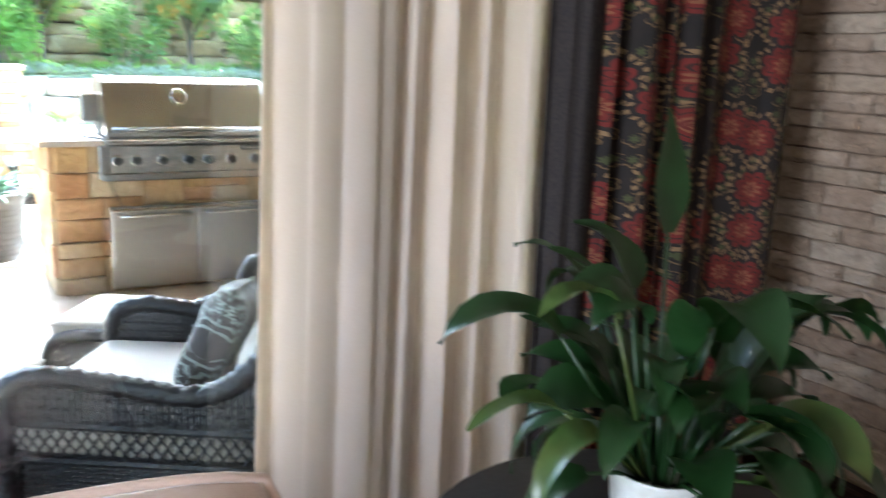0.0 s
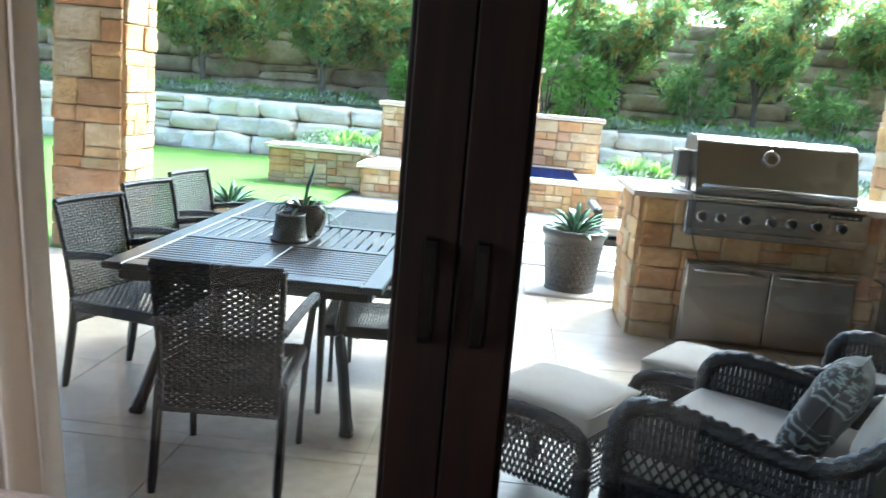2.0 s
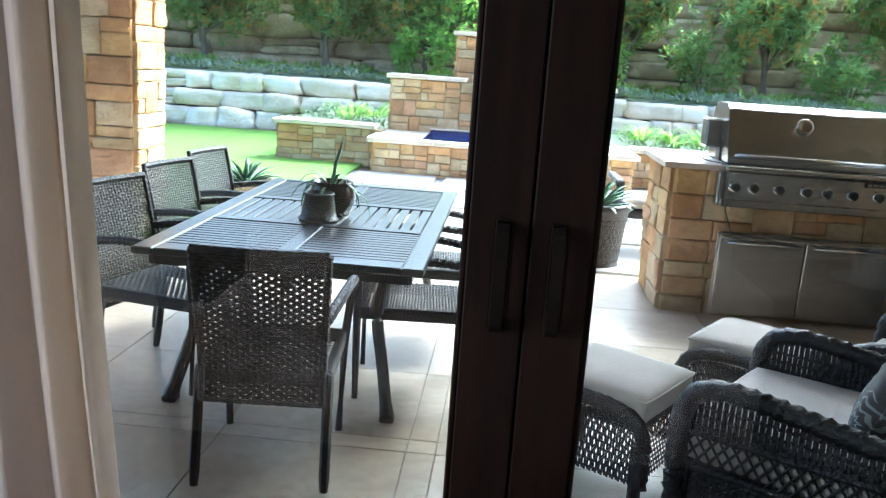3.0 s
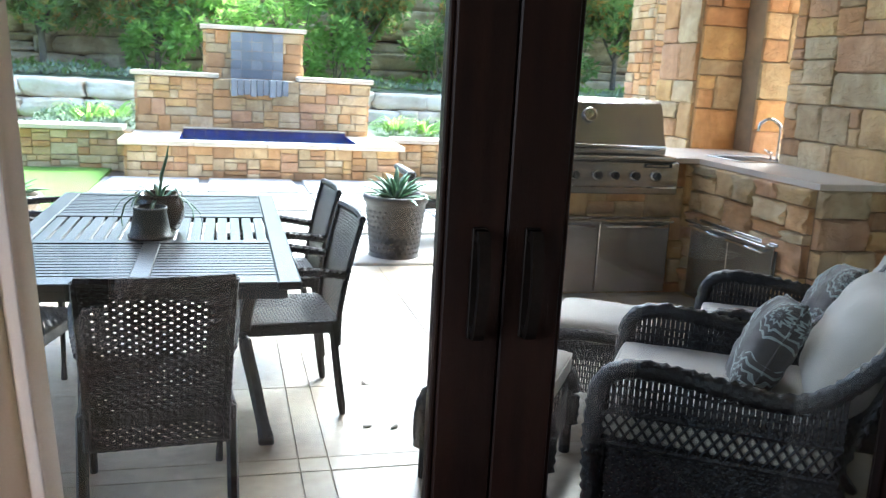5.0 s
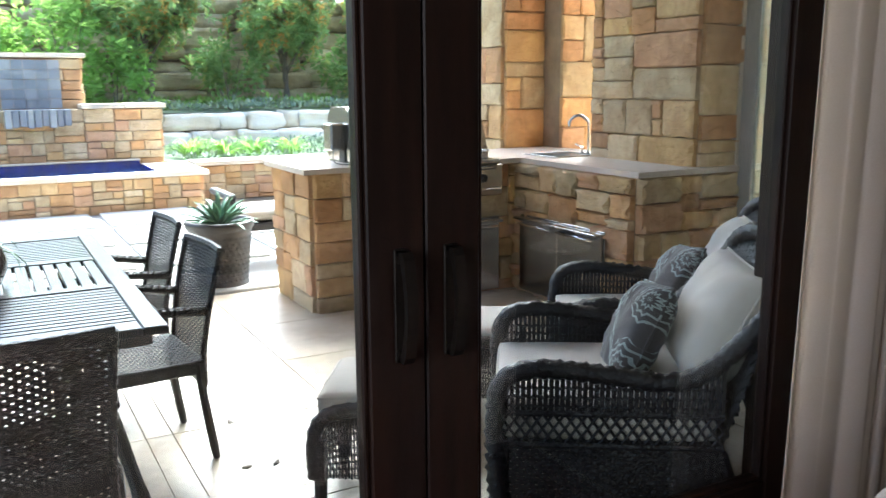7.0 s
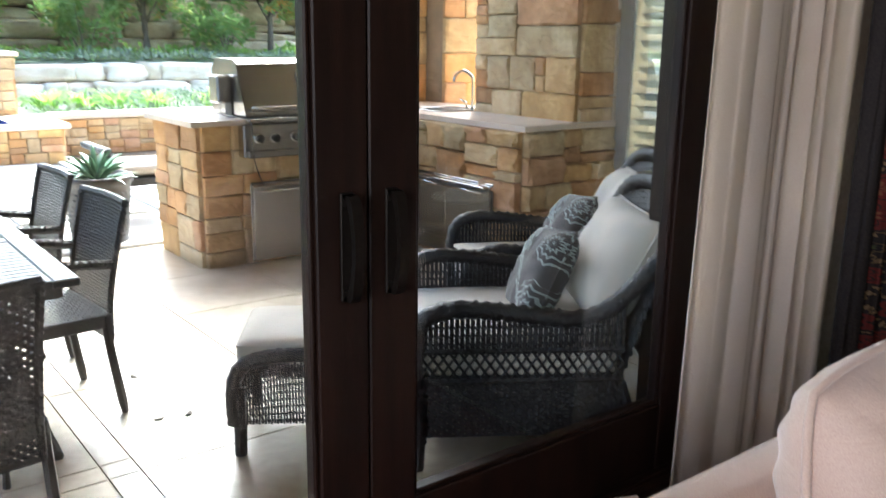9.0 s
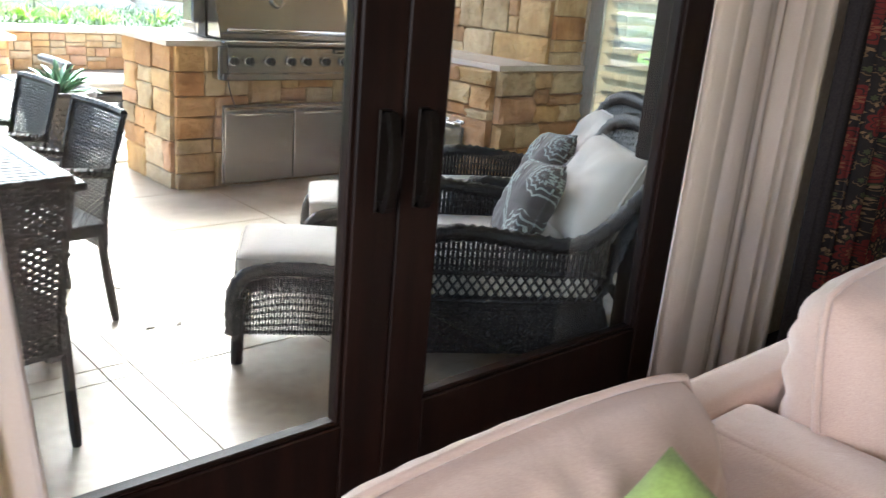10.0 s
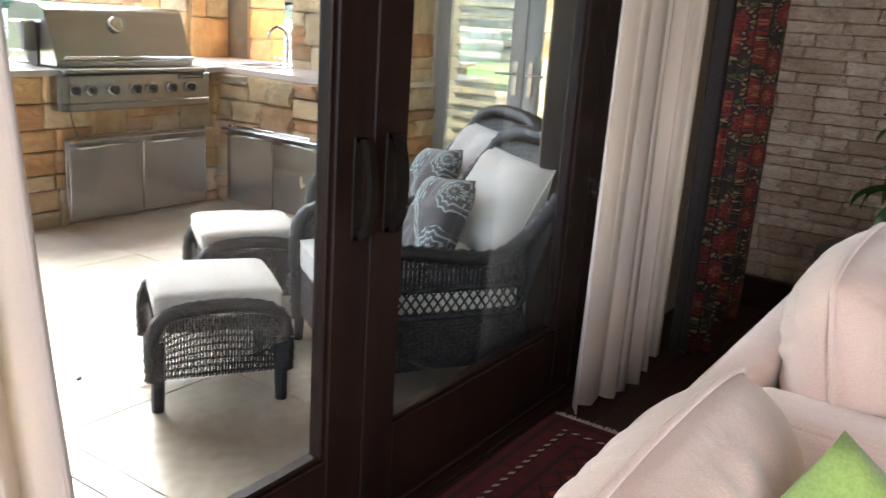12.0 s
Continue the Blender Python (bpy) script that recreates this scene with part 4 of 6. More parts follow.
def lounge_chair():
    """A wicker armchair facing +y."""
    root = empty("wicker_armchair")
    for s in (-1, 1):
        part("arm", braid(bmesh.new(), arm_path(s), 0.031, 0.04, 8, 2, 0.19), M_WICKERB, root, "braided wicker armrest", True)
    top = spline([(-0.35, -0.475, 0.835), (-0.29, -0.50, 0.895), (-0.14, -0.52, 0.93), (0.14, -0.52, 0.93), (0.29, -0.50, 0.895), (0.35, -0.475, 0.835)], 5)
    bm = braid(bmesh.new(), top, 0.034, 0.04, 8, 2, 0.19)
    braid(bm, [p + Vector((0, -0.045, -0.02)) for p in top], 0.038, 0.04, 8, 2, 0.19)
    braid(bm, [p + Vector((0, -0.075, -0.065)) for p in top], 0.032, 0.04, 8, 2, 0.19)
    part("back_roll", bm, M_WICKERB, root, "braided wicker top roll", True)

    def back(u, v):
        q = 2 * u - 1
        zt = 0.925 - 0.07 * q * q
        z = 0.12 + (zt - 0.12) * v
        return (q * 0.35, -0.30 - 0.225 * max(0, (z - 0.3)) / 0.6 + 0.045 * q * q * v, z)
    part("backrest", weave(bmesh.new(), back, 26, 34, 0.021, 0.004), M_WICKERB, root, "woven wicker back")
    # sides: strands, a band of lozenges, strands
    path = {s: arm_path(s) for s in (-1, 1)}

    def arm_z(y):
        pts = path[1]
        best = 0.55
        for a, b in zip(pts, pts[1:]):
            if (a.y - y) * (b.y - y) <= 0 and a.y != b.y and a.z > 0.5:
                best = a.z + (b.z - a.z) * (y - a.y) / (b.y - a.y)
        return best
    y0, y1 = -0.30, 0.405
    for s in (-1, 1):
        X = s * 0.352
        bm = bmesh.new()
        n = 40
        for i in range(n):
            y = y0 + (y1 - y0) * (i + 0.5) / n
            add_box(bm, X - 0.004, X + 0.004, y - 0.0068, y + 0.0068, 0.43, arm_z(y))
        for j in range(5):
            za = 0.455 + 0.03 * j
            pts = [(X - s * 0.001 + 0.006 * (-1) ** (i + j), y0 + (y1 - y0) * i / 40, min(za, 0.52)) for i in range(41)]
            if za < 0.53:
                add_tube(bm, pts, 0.0055, 4)
        part("upper_strands", bm, M_WICKERB, root)
        bm = bmesh.new()
        k = 20
        for i in range(k):
            ya = y0 + (y1 - y0) * i / k
            yb = y0 + (y1 - y0) * (i + 1) / k
            for za, zb in ((0.33, 0.38), (0.38, 0.43)):
                for p, q in (((ya, za), (yb, zb)), ((yb, za), (ya, zb))):
                    add_tube(bm, [(X, p[0], p[1]), (X, q[0], q[1])], 0.0045, 4)
        part("lozenge_band", bm, M_WICKERB, root, "open lozenge lattice band")
        bm = bmesh.new()
        for z in (0.432, 0.325):
            braid(bm, [(X, y0, z), (X, y1, z)], 0.011, 0.03, 6)
        part("band_edge", bm, M_WICKERB, root)

        def side(u, v, X=X):
            return (X, y0 + (y1 - y0) * u, 0.12 + 0.20 * v)
        part("lower_panel", weave(bmesh.new(), side, 34, 15, 0.0145, 0.003), M_WICKERB, root)
        bm = add_tube(bmesh.new(), [(s * 0.345, 0.39, 0.34), (s * 0.35, 0.40, 0.0)], [0.026, 0.021], 8)
        part("leg", bm, M_WICKERB, root)
        bm = add_tube(bmesh.new(), spline([(s * 0.33, -0.30, 0.30), (s * 0.33, -0.36, 0.14), (s * 0.335, -0.46, 0.0)], 4), 0.021, 8)
        part("leg", bm, M_WICKERB, root)

    def front(u, v):
        return ((2 * u - 1) * 0.34, 0.40, 0.13 + 0.2 * v)
    part("front_panel", weave(bmesh.new(), front, 34, 14, 0.0155, 0.003), M_WICKERB, root)
    part("seat_deck", box(-0.34, 0.34, -0.30, 0.39, 0.31, 0.335), M_WICKERB, root)
    return tagged(root, "dark brown woven wicker armchair with braided arms", "armchair", "wicker armchairs")


def ottoman():
    root = empty("wicker_ottoman")
    w, d = 0.222, 0.215
    for s in (-1, 1):
        part("side_roll", braid(bmesh.new(), spline([(s * w, -d - 0.015, 0.12), (s * w, -d - 0.012, 0.28), (s * w, -d + 0.05, 0.355), (s * w, 0, 0.375), (s * w, d - 0.05, 0.355), (s * w, d + 0.012, 0.28), (s * w, d + 0.015, 0.12)], 5), 0.027, 0.04, 8), M_WICKERB, root, "braided wicker edge", True)

        def side(u, v, s=s):
            zt = 0.28 + 0.08 * math.sin(math.pi * u) ** 0.7
            return (s * (w - 0.006), -d + 2 * d * u, 0.115 + (zt - 0.115) * v)
        part("side_panel", weave(bmesh.new(), lambda a, b, f=side: f(b, a), 9, 40, 0.0088, 0.003), M_WICKERB, root)

        def end(u, v, s=s):
            return (-w + 2 * w * u, s * d, 0.115 + 0.16 * v)
        part("end_panel", weave(bmesh.new(), lambda a, b, f=end: f(b, a), 8, 40, 0.0088, 0.003), M_WICKERB, root)
        for t in (-1, 1):
            part("leg", add_tube(bmesh.new(), [(s * (w - 0.01), t * (d - 0.005), 0.26), (s * (w - 0.005), t * d, 0.0)], [0.026, 0.022], 8), M_WICKERB, root)
    part("seat_deck", box(-w + 0.01, w - 0.01, -d + 0.01, d - 0.01, 0.30, 0.3265), M_WICKERB, root)
    return tagged(root, "dark brown woven wicker ottoman", "ottoman", "wicker ottomans")


CA = 57.0      # turn of the lounge pair: they face the garden
chair_at = ((1.02, 0.58), (1.67, 1.10))
ott_at = ((0.35, 1.03), (1.00, 1.56))
lounge = lounge_chair()
stool = ottoman()
for i in range(2):
    mc, mo = pose(*chair_at[i], PZ, 0, 0, CA), pose(*ott_at[i], PZ, 0, 0, CA)
    if i:
        copy_thing(lounge, mc)
        copy_thing(stool, mo)
    else:
        lounge.matrix_world, stool.matrix_world = mc, mo

    def soft(name, w, d, h, m, mat, label, category, rim=True, bl=4):
        boxed = bl > 4
        if boxed:
            bm = box_cushion(bmesh.new(), w, d, h)
        else:
            bm = cushion(bmesh.new(), w, d, h, None, 0.3, 24, 0.03, bl, 0.4)
            for v in bm.verts:
                e = max(abs(2 * v.co.x / w), abs(2 * v.co.y / d))
                a = math.atan2(v.co.y, v.co.x)
                v.co.z += math.copysign(1, v.co.z) * (1 - e) * (0.030 * noise.noise(Vector((v.co.x * 7, v.co.y * 4, w + i))) + 0.012 * math.sin(11 * a + i) * e)
        root = link_mesh(name, bm, mat, smooth=True)
        root.matrix_world = m
        tagged(root, label, category)
        if rim:
            rb = cushion_rim(bmesh.new(), w - 0.004, d - 0.004, 0.005, None, -0.012, 12, 0.012) if boxed else cushion_rim(bmesh.new(), w, d, 0.005)
            if boxed:
                bmesh.ops.translate(rb, vec=(0, 0, h / 2 - 0.013), verts=rb.verts)
            part("piping", rb, mat, root, smooth=True)
        return root
    soft("seat_cushion", 0.66, 0.70, 0.13, mc @ pose(0, 0.06, 0.395), M_CREAM, "cream seat cushion on the wicker armchair", "cushion", bl=9)
    soft("back_cushion", 0.54, 0.44, 0.22, mc @ pose(0.02, -0.345, 0.65, 117), M_CREAM, "plump cream back cushion leaning in the wicker armchair", "cushion")
    soft("throw_pillow", 0.37, 0.37, 0.15, mc @ pose(0.05 - 0.07 * i, -0.08, 0.588, 116, 8, 6), M_PILLOW, "grey throw pillow with pale medallion embroidery", "pillow")
    soft("ottoman_cushion", 0.42, 0.44, 0.09, mo @ pose(0, 0, 0.372), M_CREAM, "cream cushion on the wicker ottoman", "cushion", bl=12)

# ---- outdoor kitchen ----


def grill():
    x0, x1, y = 1.19, 2.30, 3.36
    root = tagged(empty("gas_grill", pose((x0 + x1) / 2, y, 0.62)), "stainless steel built-in gas grill with a closed lid", "grill")
    inv = root.matrix_world.inverted()

    def put(n, bm, mat, label="", smooth=False, parent=None):
        ob = link_mesh(n, bm, mat, None, label, smooth)
        ob.parent = parent or root
        if not parent:
            ob.matrix_parent_inverse = inv
        return ob
    put("control_panel", box(x0, x1, y - 0.04, y + 0.07, 0.655, 0.865, bevel=0.008), M_STEEL)
    put("drip_tray", box(x0 + 0.02, x1 - 0.02, y - 0.06, y + 0.04, 0.652, 0.70, bevel=0.006), M_STEEL)
    put("front_shelf", box(x0 + 0.03, x1 - 0.03, y - 0.055, y + 0.08, 0.868, 0.90, bevel=0.012, segs=3), M_STEEL)
    put("firebox", box(x0 + 0.05, x1 - 0.05, y + 0.02, y + 0.6, 0.70, 0.90), M_STEEL)
    # lid: a sloped front with end plates
    bm = bmesh.new()
    prof = [(0.055, 0.905), (0.055, 0.94), (0.17, 1.235), (0.22, 1.26), (0.50, 1.26), (0.56, 1.20), (0.58, 0.905)]
    a = [bm.verts.new((x0 + 0.06, y + p, z)) for p, z in prof]
    b = [bm.verts.new((x1 - 0.06, y + p, z)) for p, z in prof]
    for i in range(len(prof)):
        j = (i + 1) % len(prof)
        bm.faces.new((a[i], a[j], b[j], b[i]))
    bm.faces.new(a[::-1])
    bm.faces.new(b)
    bmesh.ops.recalc_face_normals(bm, faces=bm.faces)
    bmesh.ops.bevel(bm, geom=list(bm.edges), offset=0.006, segments=2, affect="EDGES")
    lid = put("lid", bm, M_STEEL, "brushed steel lid")
    bm = add_tube(bmesh.new(), [(x0 + 0.09, y + 0.015, 0.955), (x1 - 0.09, y + 0.015, 0.955)], 0.014, 10)
    for xx in (x0 + 0.13, x1 - 0.13):
        add_tube(bm, [(xx, y + 0.015, 0.955), (xx, y + 0.07, 0.96)], 0.011, 8)
    put("handle", bm, M_STEEL, "steel bar handle", True, lid)
    gm = Matrix.Translation((1.70, y + 0.127, 1.15)) @ Matrix.Rotation(radians(68), 4, "X")
    bm = add_lathe(bmesh.new(), [(0.05, 0), (0.052, 0.008), (0.046, 0.016), (0.038, 0.014), (0.01, 0.015)], n=24)
    bmesh.ops.transform(bm, matrix=gm, verts=bm.verts)
    put("thermometer", bm, M_CHROME, "round chrome thermometer", True, lid)
    for kx in (1.29, 1.40, 1.55, 1.71, 1.83, 1.98, 2.13):
        km = Matrix.Translation((kx, y - 0.04, 0.775)) @ Matrix.Rotation(radians(90), 4, "X")
        bm = add_lathe(bmesh.new(), [(0.034, 0), (0.036, 0.006), (0.030, 0.010)], n=20)
        bmesh.ops.transform(bm, matrix=km, verts=bm.verts)
        bezel = put("knob", bm, M_CHROME, "round control knob", True)
        bm = add_lathe(bmesh.new(), [(0.026, 0.008), (0.025, 0.036), (0.02, 0.042), (0.005, 0.043)], n=16)
        add_box(bm, -0.006, 0.006, -0.026, 0.026, 0.04, 0.05)
        bmesh.ops.transform(bm, matrix=km, verts=bm.verts)
        put("knob_cap", bm, M_BLACK, "black knob cap", False, bezel)
    put("name_plate", box(2.04, 2.24, y - 0.046, y - 0.0405, 0.828, 0.856), M_BLACK, "black name plate")
    bm = bmesh.new()
    for i in range(5):
        add_box(bm, 2.055 + i * 0.034, 2.08 + i * 0.034, y - 0.0485, y - 0.0465, 0.836, 0.848)
    put("lettering", bm, M_STEEL, "pale illegible lettering")
    # rotisserie motor and cord
    put("motor", box(x0 - 0.05, x0 + 0.05, y + 0.22, y + 0.36, 0.98, 1.16, bevel=0.012), M_STEEL, "rotisserie motor box")
    put("motor_bracket", box(x0 + 0.0505, x0 + 0.0585, y + 0.24, y + 0.34, 0.90, 1.02), M_BLACK)
    cord = spline([(x0 - 0.03, y + 0.22, 1.0), (x0 - 0.08, y + 0.08, 0.92), (x0 + 0.02, y - 0.02, 0.905), (x0 + 0.04, y - 0.075, 0.86), (x0 + 0.05, y - 0.07, 0.66), (x0 + 0.10, y - 0.03, 0.54), (x0 + 0.12, y - 0.06, 0.47)], 6)
    put("cord", add_tube(bmesh.new(), cord, 0.004, 5), M_BLACK, "black power cord", True)
    return root


def door_pair(name, m, w, h, label, lip=False):
    """Twin steel access doors in a frame; faces -y, lower left at the origin."""
    root = tagged(empty(name, m), label, "access doors")
    part("door_frame", box(0, w, -0.012, 0.0, 0, h, bevel=0.003), M_STEEL, root)
    for i in range(2):
        a, b = i * w / 2 + 0.012, (i + 1) * w / 2 - 0.004
        if i:
            a, b = i * w / 2 + 0.004, w - 0.012
        d = part("door", box(a, b, -0.03, -0.0125, 0.012, h - 0.012, bevel=0.005), M_STEEL, root, "brushed steel door")
        bm = add_tube(bmesh.new(), [(a + 0.04, -0.072, h - 0.055), (b - 0.04, -0.072, h - 0.055)], 0.011, 8)
        for xx in (a + 0.06, b - 0.06):
            add_tube(bm, [(xx, -0.072, h - 0.055), (xx, -0.03, h - 0.055)], 0.008, 6)
        part("handle", bm, M_CHROME, d, "steel bar handle", True)
        if lip:
            part("lip", box(a, b, -0.085, -0.0305, h - 0.03, h - 0.012, bevel=0.004), M_STEEL, d, "folded steel lip")
    return root


grill()
door_pair("access_doors", pose(1.24, 3.375, PZ + 0.02), 1.06, 0.52, "stainless steel double doors set in the stone island", True)
door_pair("access_doors", pose(2.435, 3.28, PZ + 0.02, 0, 0, -90), 0.92, 0.54, "stainless steel double doors below the sink", True)

# sink and tap
sink = tagged(empty("bar_sink", pose(2.85, 3.38, 0.893)), "small stainless steel bar sink set in the counter", "sink")
bm = bmesh.new()
for a in ((-0.2, 0.2, -0.2, -0.18), (-0.2, 0.2, 0.18, 0.2), (-0.2, -0.18, -0.18, 0.18), (0.18, 0.2, -0.18, 0.18)):
    add_box(bm, *a, 0.0, 0.008, bevel=0.002)
part("rim", bm, M_STEEL, sink)
# no hollow is cut: a thin dark sheet paints the shade inside the sink
part("basin", box(-0.18, 0.18, -0.18, 0.18, 0.0, 0.003), M_METALDK, sink, "flat dark sheet standing for the shaded basin hollow")
tap = tagged(empty("tap", pose(3.02, 3.30, 0.893)), "chrome gooseneck tap beside the bar sink", "tap")
part("spout", add_tube(bmesh.new(), spline([(0, 0, 0), (0, 0, 0.2), (-0.01, 0.01, 0.25), (-0.06, 0.04, 0.285), (-0.11, 0.07, 0.25), (-0.12, 0.075, 0.2)], 6), 0.011, 8), M_CHROME, tap, smooth=True)
for s in (-1, 1):
    part("tap_handle", add_tube(bmesh.new(), [(0.0, s * 0.07, 0), (0.0, s * 0.07, 0.05), (-0.02, s * 0.12, 0.07)], [0.014, 0.012, 0.006], 8), M_CHROME, tap, smooth=True)

# bench beyond the planter
bench = tagged(empty("garden_bench", pose(1.15, 5.3, PZ)), "dark wicker garden seat with a pale cushion", "bench")
for sx in (-0.3, 0.3):
    for sy in (-0.25, 0.25):
        part("leg", box(sx - 0.03, sx + 0.03, sy - 0.03, sy + 0.03, 0, 0.56 if sy < 0 else 0.3, bevel=0.006), M_WICKERB, bench)
part("seat", box(-0.33, 0.33, -0.28, 0.28, 0.3, 0.36, bevel=0.01), M_WICKERB, bench)
part("arm_rail", box(-0.345, -0.27, -0.3, 0.3, 0.561, 0.61, bevel=0.012), M_WICKERB, bench)
part("cushion", cushion(bmesh.new(), 0.6, 0.55, 0.12, pose(0, 0, 0.42)), M_CREAM, bench, "pale seat cushion", True)

# grey garden door of the wing
def wing_leaf(name, y0, y1, hy):
    root = tagged(empty(name, pose(WX + 0.03, (y0 + y1) / 2, PZ + 0.06)), "grey painted glazed garden door, shut", "door", "wing doors", "structure")
    inv = root.matrix_world.inverted()
    z0, z1 = PZ + 0.06, 2.28

    def put(n, bm, mat, label=""):
        ob = link_mesh(n, bm, mat, None, label)
        ob.parent = root
        ob.matrix_parent_inverse = inv
        return ob
    for a, b in ((y0 + 0.002, y0 + 0.11), (y1 - 0.11, y1 - 0.002)):
        put("stile", box(WX + 0.01, WX + 0.055, a, b, z0, z1, bevel=0.004), M_GREYPAINT)
    put("rail", box(WX + 0.012, WX + 0.055, y0 + 0.111, y1 - 0.111, z0, z0 + 0.22, bevel=0.004), M_GREYPAINT)
    put("rail", box(WX + 0.012, WX + 0.055, y0 + 0.111, y1 - 0.111, z1 - 0.12, z1, bevel=0.004), M_GREYPAINT)
    p = put("pane", box(WX + 0.028, WX + 0.034, y0 + 0.111, y1 - 0.111, z0 + 0.221, z1 - 0.121), M_COATED)
    p.visible_shadow = False
    put("lever_plate", box(WX - 0.004, WX + 0.0095, hy - 0.018, hy + 0.018, 0.86, 1.08, bevel=0.003), M_NICKEL, "satin nickel lever plate")
    s = 1 if hy > (y0 + y1) / 2 else -1
    put("lever", add_tube(bmesh.new(), [(WX - 0.004, hy, 1.0), (WX - 0.05, hy, 1.0), (WX - 0.052, hy - s * 0.02, 1.0), (WX - 0.05, hy - s * 0.12, 1.0)], 0.009, 8), M_NICKEL, "satin nickel lever")
    for i in range(22):
        zz = z0 + 0.30 + i * 0.083
        if zz > z1 - 0.2:
            break
        put("shutter_slat", box(-0.033, 0.033, y0 + 0.125, y1 - 0.125, -0.005, 0.005, m=pose(WX + 0.10, 0, zz, 0, 38, 0)), M_WHITE)
    return root


wing_leaf("door_3", 0.73, 1.44, 1.385)
wing_leaf("door_4", 1.442, 2.15, 1.497)
pier("door_step", "low stone step below the grey garden door", WX - 0.22, WX - 0.005, 0.5, 2.17, PZ - 0.02, PZ + 0.09, 161, faces="SW", category="step", course=(0.1, 0.12), length=(0.2, 0.4), depth=0.03)

# ---- things: the garden ----
def cap(name, parent, x0, x1, y0, y1, z, n, h=0.06):
    step = (x1 - x0) / n
    for i in range(n):
        ob = part(name, box(x0 + i * step + 0.002, x0 + (i + 1) * step - 0.002, y0, y1, z, z + h, bevel=0.008), M_CAP)
        ob.parent = parent


things = {o.name: o for o in scene.objects}
basin = things["fountain_basin"]
cap("cap_stone", basin, -1.88, 1.60, 8.92, 9.17, 0.332, 4)
cap("cap_stone", basin, -1.88, -1.20, 9.174, 10.38, 0.332, 1)
cap("cap_stone", basin, 1.02, 1.60, 9.174, 10.38, 0.332, 1)
cap("cap_stone", basin, -1.196, 1.016, 10.30, 10.38, 0.432, 2, 0.025)
for i in range(15):
    part("pool_tile", box(-1.19 + i * 0.147, -1.19 + (i + 1) * 0.147 - 0.004, 10.352, 10.375, 0.331, 0.430, bevel=0.002), M_POOLTILE, basin)
for xa in (-1.198, 1.008):
    for i in range(8):
        part("pool_tile", box(xa, xa + 0.010, 9.18 + i * 0.146, 9.18 + (i + 1) * 0.146 - 0.004, 0.331, 0.389), M_POOLTILE, basin)
part("water", box(-1.185, 1.005, 9.174, 10.350, 0.331, 0.340), M_WATER, basin, "dark blue rippling water")
fw = things["fountain_wall"]
cap("cap_stone", fw, -1.86, -0.72, 10.34, 10.93, 1.125, 2)
cap("cap_stone", fw, 0.34, 1.40, 10.34, 10.93, 1.125, 2)
for i in range(9):
    part("spout_slate", box(-0.56 + i * 0.085, -0.56 + (i + 1) * 0.085 - 0.006, 10.18 + 0.02 * (i % 2), 10.36, 0.90 + 0.012 * (i % 3), 1.13, bevel=0.006), M_SLATE if i % 3 else M_SLATEB, fw, "wet slate of the spout")
ft = things["fountain_tower"]
cap("cap_stone", ft, -0.98, 0.49, 10.78, 11.38, 1.785, 2)
for i in range(5):
    for j in range(5):
        part("slot_tile", box(-0.56 + i * 0.144, -0.56 + (i + 1) * 0.144 - 0.004, 10.775, 10.80, 1.13 + j * 0.126, 1.13 + (j + 1) * 0.126 - 0.004), M_SLATE if (i * 3 + j * 2) % 4 else M_SLATEB, ft, "slate tile of the water slot")
walls = [o for o in scene.objects if o.name.startswith("planter_wall")]
cap("cap_stone", walls[0], -3.33, -1.89, 9.72, 10.2, 0.425, 2)
cap("cap_stone", walls[1], 1.61, 8.6, 9.72, 10.2, 0.365, 6)
tagged(link_mesh("bed_soil", box(-3.2, -1.8, 10.1, 13.7, PZ, 0.38), M_COVER), "grey-green groundcover in the raised bed", "planting bed", kind="structure")
tagged(link_mesh("bed_soil", box(1.55, 9, 10.1, 13.7, PZ, 0.33), M_COVER), "grey-green groundcover in the raised bed", "planting bed", kind="structure")
tagged(link_mesh("bed_soil", box(-1.8, 1.548, 10.9, 13.7, PZ, 0.36), M_COVER), "grey-green groundcover behind the fountain", "planting bed", kind="structure")

# pavers
rnd = random.Random(12)
paving = tagged(empty("paving", pose(0, 6.5, PZ)), "large pale concrete pavers with pebble joints", "paving", "", "structure")
for i, x in enumerate((-2.0, -0.88, 0.24, 1.36, 2.48)):
    for j, y in enumerate((4.32, 5.5, 6.68, 7.86)):
        ob = part("paver", box(x + 0.05, x + 1.05, y + 0.02, y + 1.08, PZ - 0.09, PZ + 0.004, bevel=0.008), M_PAVER)
        ob.parent = paving
        ob.matrix_parent_inverse = paving.matrix_world.inverted()


